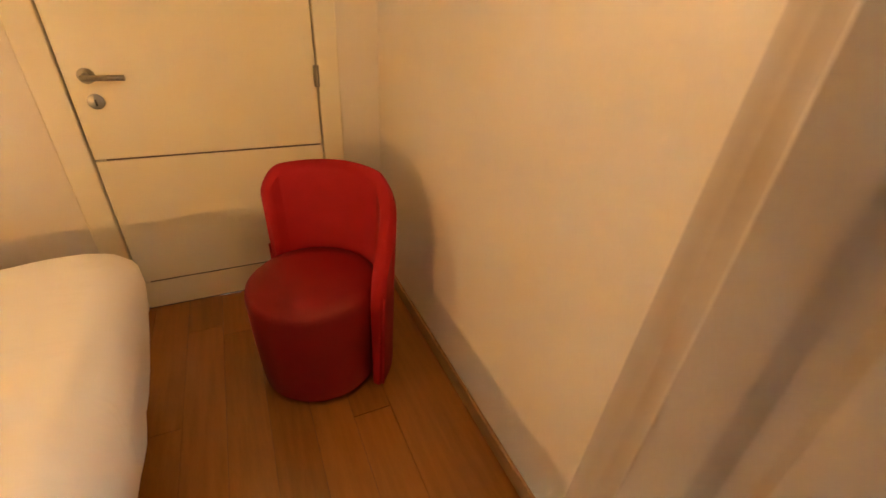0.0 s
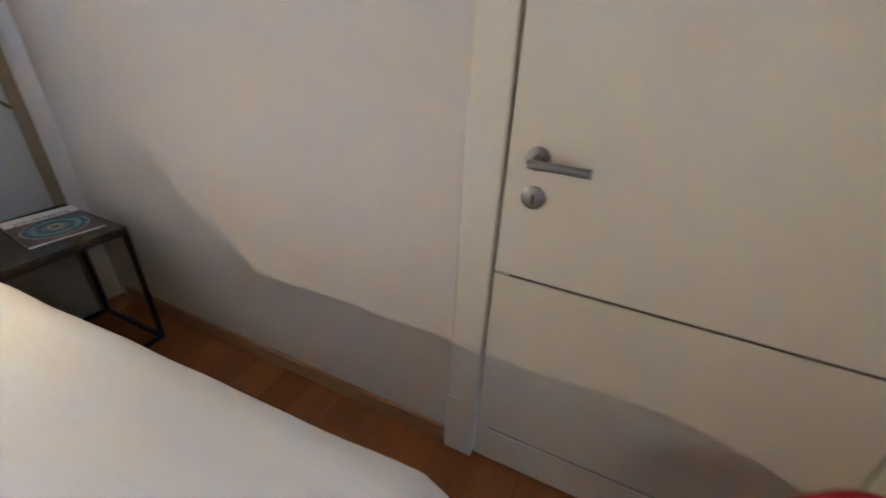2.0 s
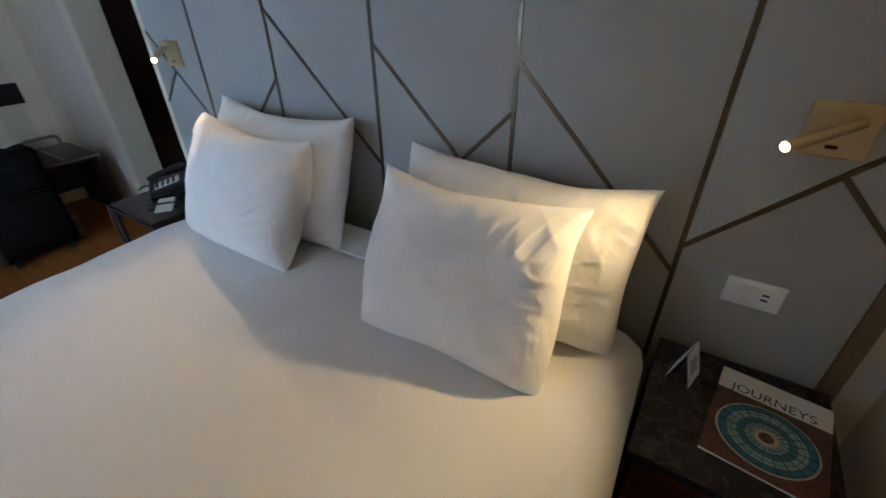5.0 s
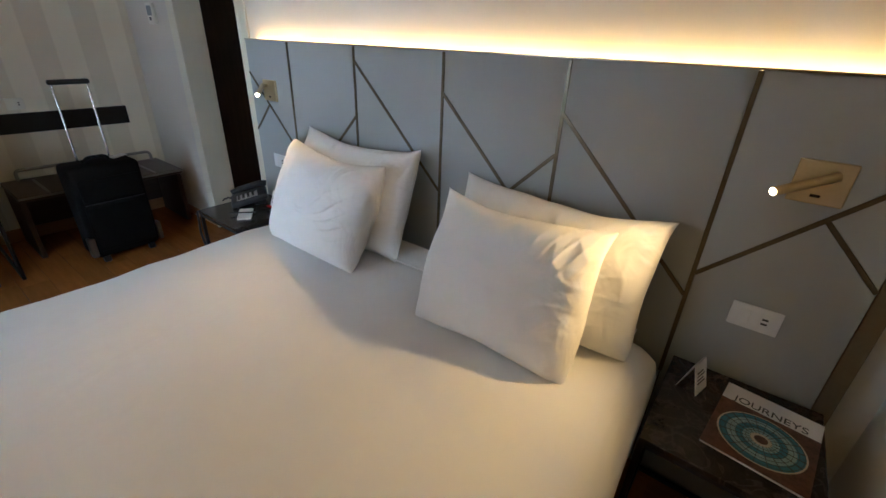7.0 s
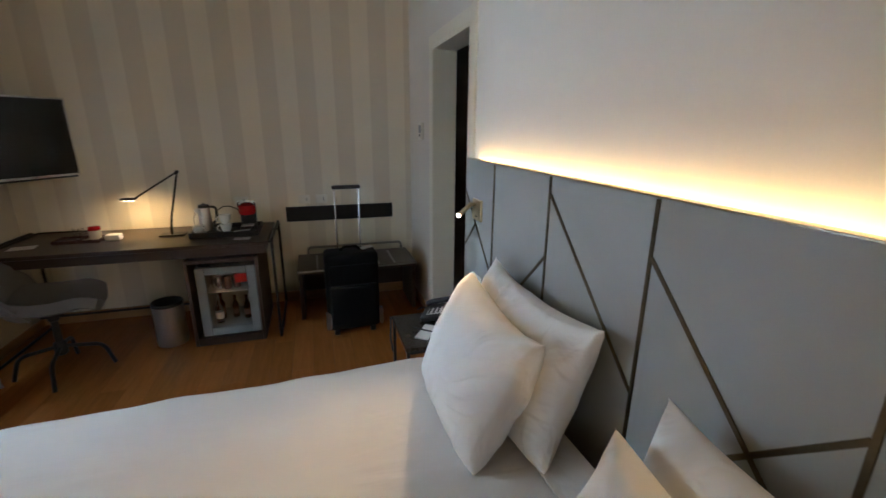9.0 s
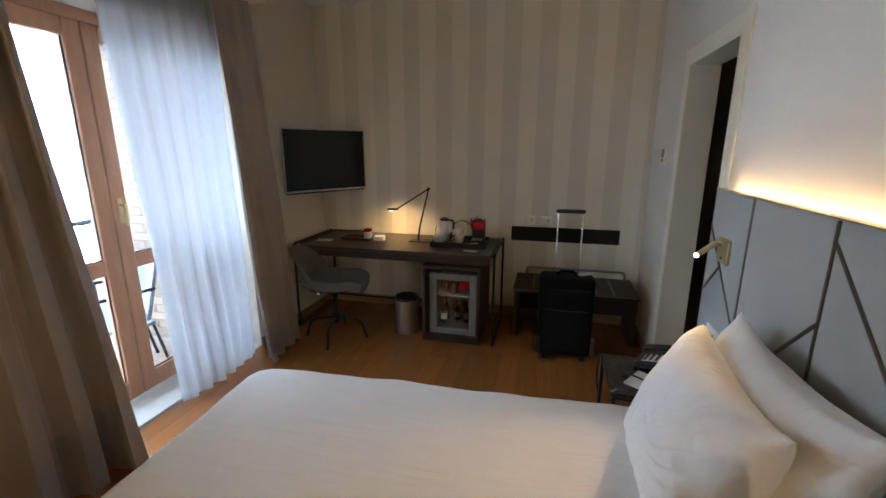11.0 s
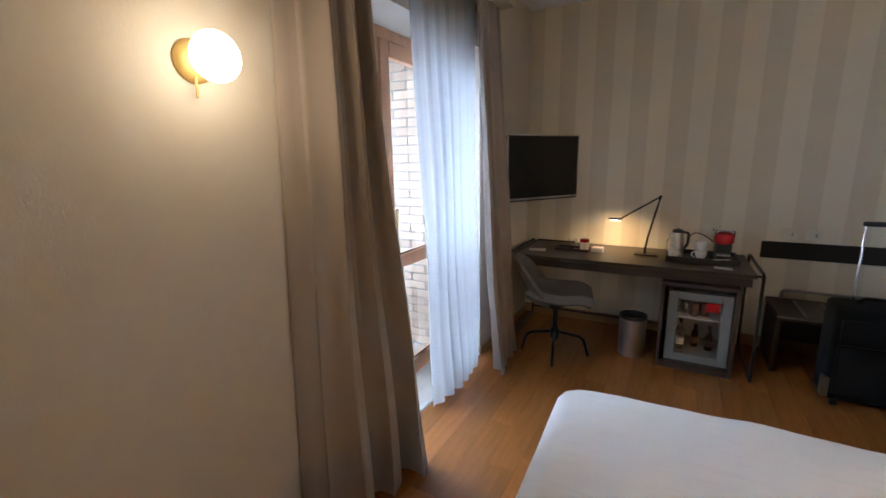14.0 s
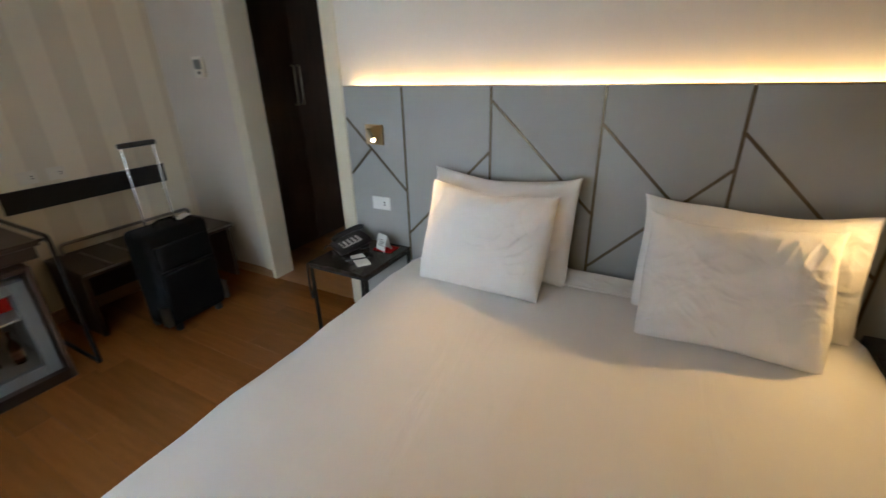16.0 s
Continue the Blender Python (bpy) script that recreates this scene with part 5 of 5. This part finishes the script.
def waste_bin():
    b = thing("waste_bin", pose(1.868, -3.985, 0), "brushed steel waste bin with a black liner rim", "bin")
    part("body", lathe([(0.095, 0), (0.098, 0.004), (0.100, 0.318), (0.096, 0.318), (0.094, 0.01), (0.002, 0.008)], 40), M["bin_steel"], b)
    part("rim", lathe([(0.1005, 0.303), (0.102, 0.308), (0.102, 0.322), (0.098, 0.327), (0.093, 0.322), (0.093, 0.20), (0.0925, 0.20), (0.092, 0.303)], 40, closed=True), M["plastic"], b, "black rim")


waste_bin()

# ---- luggage corner ----


def luggage_bench():
    b = thing("luggage_bench", pose(0.475, -4.310, 0.0), "dark wooden luggage bench with metal slats and a back rail", "bench")
    part("top", box(-0.49, 0.49, -0.24, 0.24, 0.405, 0.438, 0.003), M["wenge"], b)
    part("edge_trim", box(-0.49, 0.49, 0.241, 0.246, 0.422, 0.437, 0.001), M["dull_steel"], b, "thin steel front edge")
    for s in (-1, 1):
        part("side_panel", box(0.47 * s - 0.015, 0.47 * s + 0.015, -0.235, 0.20, 0, 0.405, 0.003), M["wenge_up"], b)
    part("back_board", box(-0.455, 0.455, -0.235, -0.215, 0.10, 0.405, 0.002), M["wenge"], b)
    for x in (-0.30, -0.17, 0.17, 0.33):
        part("slat", box(x - 0.008, x + 0.008, -0.16, 0.23, 0.438, 0.446, 0.002), M["dull_steel"], b, "narrow steel slat")
    part("back_rail", tube(rounded([(-0.44, -0.20, 0.438), (-0.44, -0.215, 0.505), (0.40, -0.215, 0.505), (0.40, -0.20, 0.438)], 0.03), 0.011, 10), M["dull_steel"], b, "bent steel back rail")


luggage_bench()


def suitcase():
    s = thing("suitcase", pose(0.557, -3.862, 0, 0, 0, 2), "black soft trolley suitcase with its handle pulled out", "suitcase")
    w, d, z0, h = 0.198, 0.112, 0.035, 0.645
    part("shell", box(-w, w, -d, d, z0, h, 0.035, 4), M["nylon"], s)
    part("front_pocket", box(-w + 0.025, w - 0.025, d - 0.004, d + 0.030, 0.09, 0.40, 0.016, 3), M["nylon"], s)
    part("upper_pocket", box(-w + 0.030, w - 0.030, d - 0.004, d + 0.020, 0.42, 0.565, 0.012, 3), M["nylon"], s)
    part("zip", tube(rounded([(-w + 0.03, d + 0.021, 0.41), (w - 0.03, d + 0.021, 0.41)], 0.01), 0.003, 6), M["plastic"], s)
    for sx in (-1, 1):
        wh = part("wheel", moved(lathe([(0.012, -0.014), (0.034, -0.012), (0.036, 0.0), (0.034, 0.012), (0.012, 0.014)], 20), pose((w - 0.035) * sx, -d + 0.02, 0.036, 0, 90)), M["plastic"], s)
        part("corner_guard", box(w * sx - 0.022, w * sx + 0.004 * sx + 0.010, d - 0.05, d + 0.006, 0.055, 0.185, 0.006, 2), M["dull_steel"], s, "scuffed grey corner guard")
        part("foot", box((w - 0.06) * sx - 0.02, (w - 0.06) * sx + 0.02, d - 0.04, d - 0.005, 0, 0.04, 0.005), M["plastic"], s)
        part("handle_rod", tube([(0.088 * sx, -d + 0.07, h - 0.02), (0.088 * sx, -d + 0.07, 1.110)], 0.0062, 10), M["chrome"], s, "silver telescopic rod")
    part("grip", box(-0.105, 0.105, -d + 0.054, -d + 0.086, 1.104, 1.134, 0.012, 3), M["plastic"], s)
    part("carry_handle", tube(rounded([(-0.07, 0.0, h - 0.004), (-0.06, 0.0, h + 0.028), (0.06, 0.0, h + 0.028), (0.07, 0.0, h - 0.004)], 0.03), 0.010, 8), M["nylon"], s)
    part("luggage_tag", moved(box(-0.05, 0.05, -0.03, 0.03, 0, 0.003, 0.001), pose(-0.13, -0.03, h + 0.003, 0, 4, 20)), M["card"], s, "white paper luggage tag")


suitcase()
single("wall_guard", box(0.100, 1.035, Y_S + 0.0005, Y_S + 0.016, 0.742, 0.872, 0.002), M["matt"], "black wall guard panel above the luggage bench", "panel")
for x in (0.874, 0.731):
    switch_plate("wall_socket", pose(x, Y_S, 0.933, 0, 0, 90), 0.095, "cream wall socket plate above the black panel", "socket", "plate_cream")
switch_plate("wall_socket", pose(1.383, Y_S, 0.94, 0, 0, 90), 0.11, "cream wall socket plate behind the coffee machine", "socket", "plate_cream")
th = thing("thermostat", pose(X_T, -4.118, 1.517), "white wall thermostat with a grey display", "thermostat")
part("case", box(0, 0.024, -0.052, 0.052, -0.066, 0.066, 0.006, 2), M["plate_cream"], th)
part("display", box(0.0235, 0.0255, -0.036, 0.036, -0.012, 0.048, 0.001), M["fridge_grey"], th, "grey display")
part("button", box(0.0235, 0.027, -0.012, 0.012, -0.042, -0.022, 0.002), M["ink"], th)


def wardrobe():
    w = thing("wardrobe", pose(-0.27, -4.07, 0), "tall dark wenge wardrobe in the corridor", "wardrobe")
    part("carcass", box(-2.3, 0.0, -0.50, -0.022, 0, 2.60, 0.002), M["wenge_up"], w)
    for k in range(4):
        x1 = -0.02 - 0.57 * k
        d = part("door", box(x1 - 0.566, x1, -0.020, 0.0, 0.02, 2.58, 0.002), M["wenge_up"], w)
        hx = x1 - 0.566 + 0.03 if k % 2 == 0 else x1 - 0.03
        part("handle", tube(rounded([(hx, 0.0, 1.22), (hx, 0.03, 1.22), (hx, 0.03, 1.52), (hx, 0.0, 1.52)], 0.01), 0.007, 8), M["bronze"], d, "slim bronze bar handle")


wardrobe()

# ---- floorboards, bricks and tiles ----


def floorboards():
    """Oak boards along y, each its own piece; the ones in the corridor are joined."""
    holder = bpy.data.objects["subfloor"]
    w, ln = 0.1375, 1.05
    me = mesh("floorboard", box(-w / 2 + 0.0004, w / 2 - 0.0004, -ln / 2 + 0.0005, ln / 2 - 0.0005, -0.003, 0.0, 0.0005), M["plank"])
    ends = {}
    cols = 22
    rnd = random.Random(9)
    for c in range(cols):
        x = -0.09 + w * (c + 0.5)
        y = -rnd.uniform(0.1, 1.0)
        edges = [0.0]
        while y > Y_S + 0.05:
            edges.append(y)
            y -= ln
        edges.append(Y_S)
        for a, b in zip(edges, edges[1:]):
            L = round(a - b, 3)
            if abs(L - ln) < 1e-3:
                data = me
            else:
                L = round(max(0.02, L), 2)
                data = ends.get(L) or ends.setdefault(L, mesh("floorboard", box(-w / 2 + 0.0004, w / 2 - 0.0004, -L / 2 + 0.0005, L / 2 - 0.0005, -0.003, 0.0, 0.0005), M["plank"]))
            o = new("floorboard", data)
            o.parent = holder
            o.location = (min(x, X_E - w / 2), (a + b) / 2, 0)
    far = []
    for c in range(26):
        x = -0.09 - w * (c + 0.5)
        for k in range(3):
            y0, y1 = -2.97 - 0.6 * k - 0.003, -2.97 - 0.6 * (k + 1)
            far.append(box(x - w / 2 + 0.0004, x + w / 2 - 0.0004, max(y1, -4.07), y0, -0.003, 0.0, 0))
    tagged(part("corridor_boards", merge(*far), M["plank_far"], holder), "", "", "", "stuff")


M["plank_far"] = material("honey_oak_far", (0.30, 0.128, 0.038), 0.34, vary=0.34, scale=5, fine=60, bump=0.05, stretch=(9, 0.8, 1), island=0.45)
floorboards()


def brick_wall():
    """Pale brick side wall of the balcony."""
    y = -3.40
    wall = structure("wall_balcony", merge(box(3.292, 3.4195, y - 0.017, y - 0.006, 0.0, 2.28, 0), box(3.4205, 4.20, y - 0.2, y - 0.006, -0.03, 2.5, 0)), M["mortar"], "pale beige brick side wall of the balcony")
    bw, bh, j = 0.24, 0.058, 0.011
    full = mesh("brick", box(0, bw, -0.03, 0.006, 0, bh, 0.002), M["brick"])
    half = mesh("brick", box(0, bw / 2 - j / 2, -0.03, 0.006, 0, bh, 0.002), M["brick"])
    for r in range(33):
        x = 3.295 if r % 2 == 0 else 3.295 + bw / 2 + j / 2
        if r % 2:
            o = new("brick", half)
            o.parent, o.location = wall, (3.295, y - 0.006, 0.004 + r * (bh + j))
        while x + bw < 4.21:
            o = new("brick", full)
            o.parent, o.location = wall, (x, y - 0.006, 0.004 + r * (bh + j))
            x += bw + j


brick_wall()


def terrace_tiles():
    holder = bpy.data.objects["balcony_floor"]
    me = mesh("tile", box(-0.147, 0.147, -0.147, 0.147, -0.004, 0.006, 0.002), M["terrace"])
    for i in range(3):
        for k in range(14):
            o = new("tile", me)
            o.parent, o.location = holder, (3.55 + 0.3 * i, -0.2 - 0.3 * k, -0.03)


terrace_tiles()
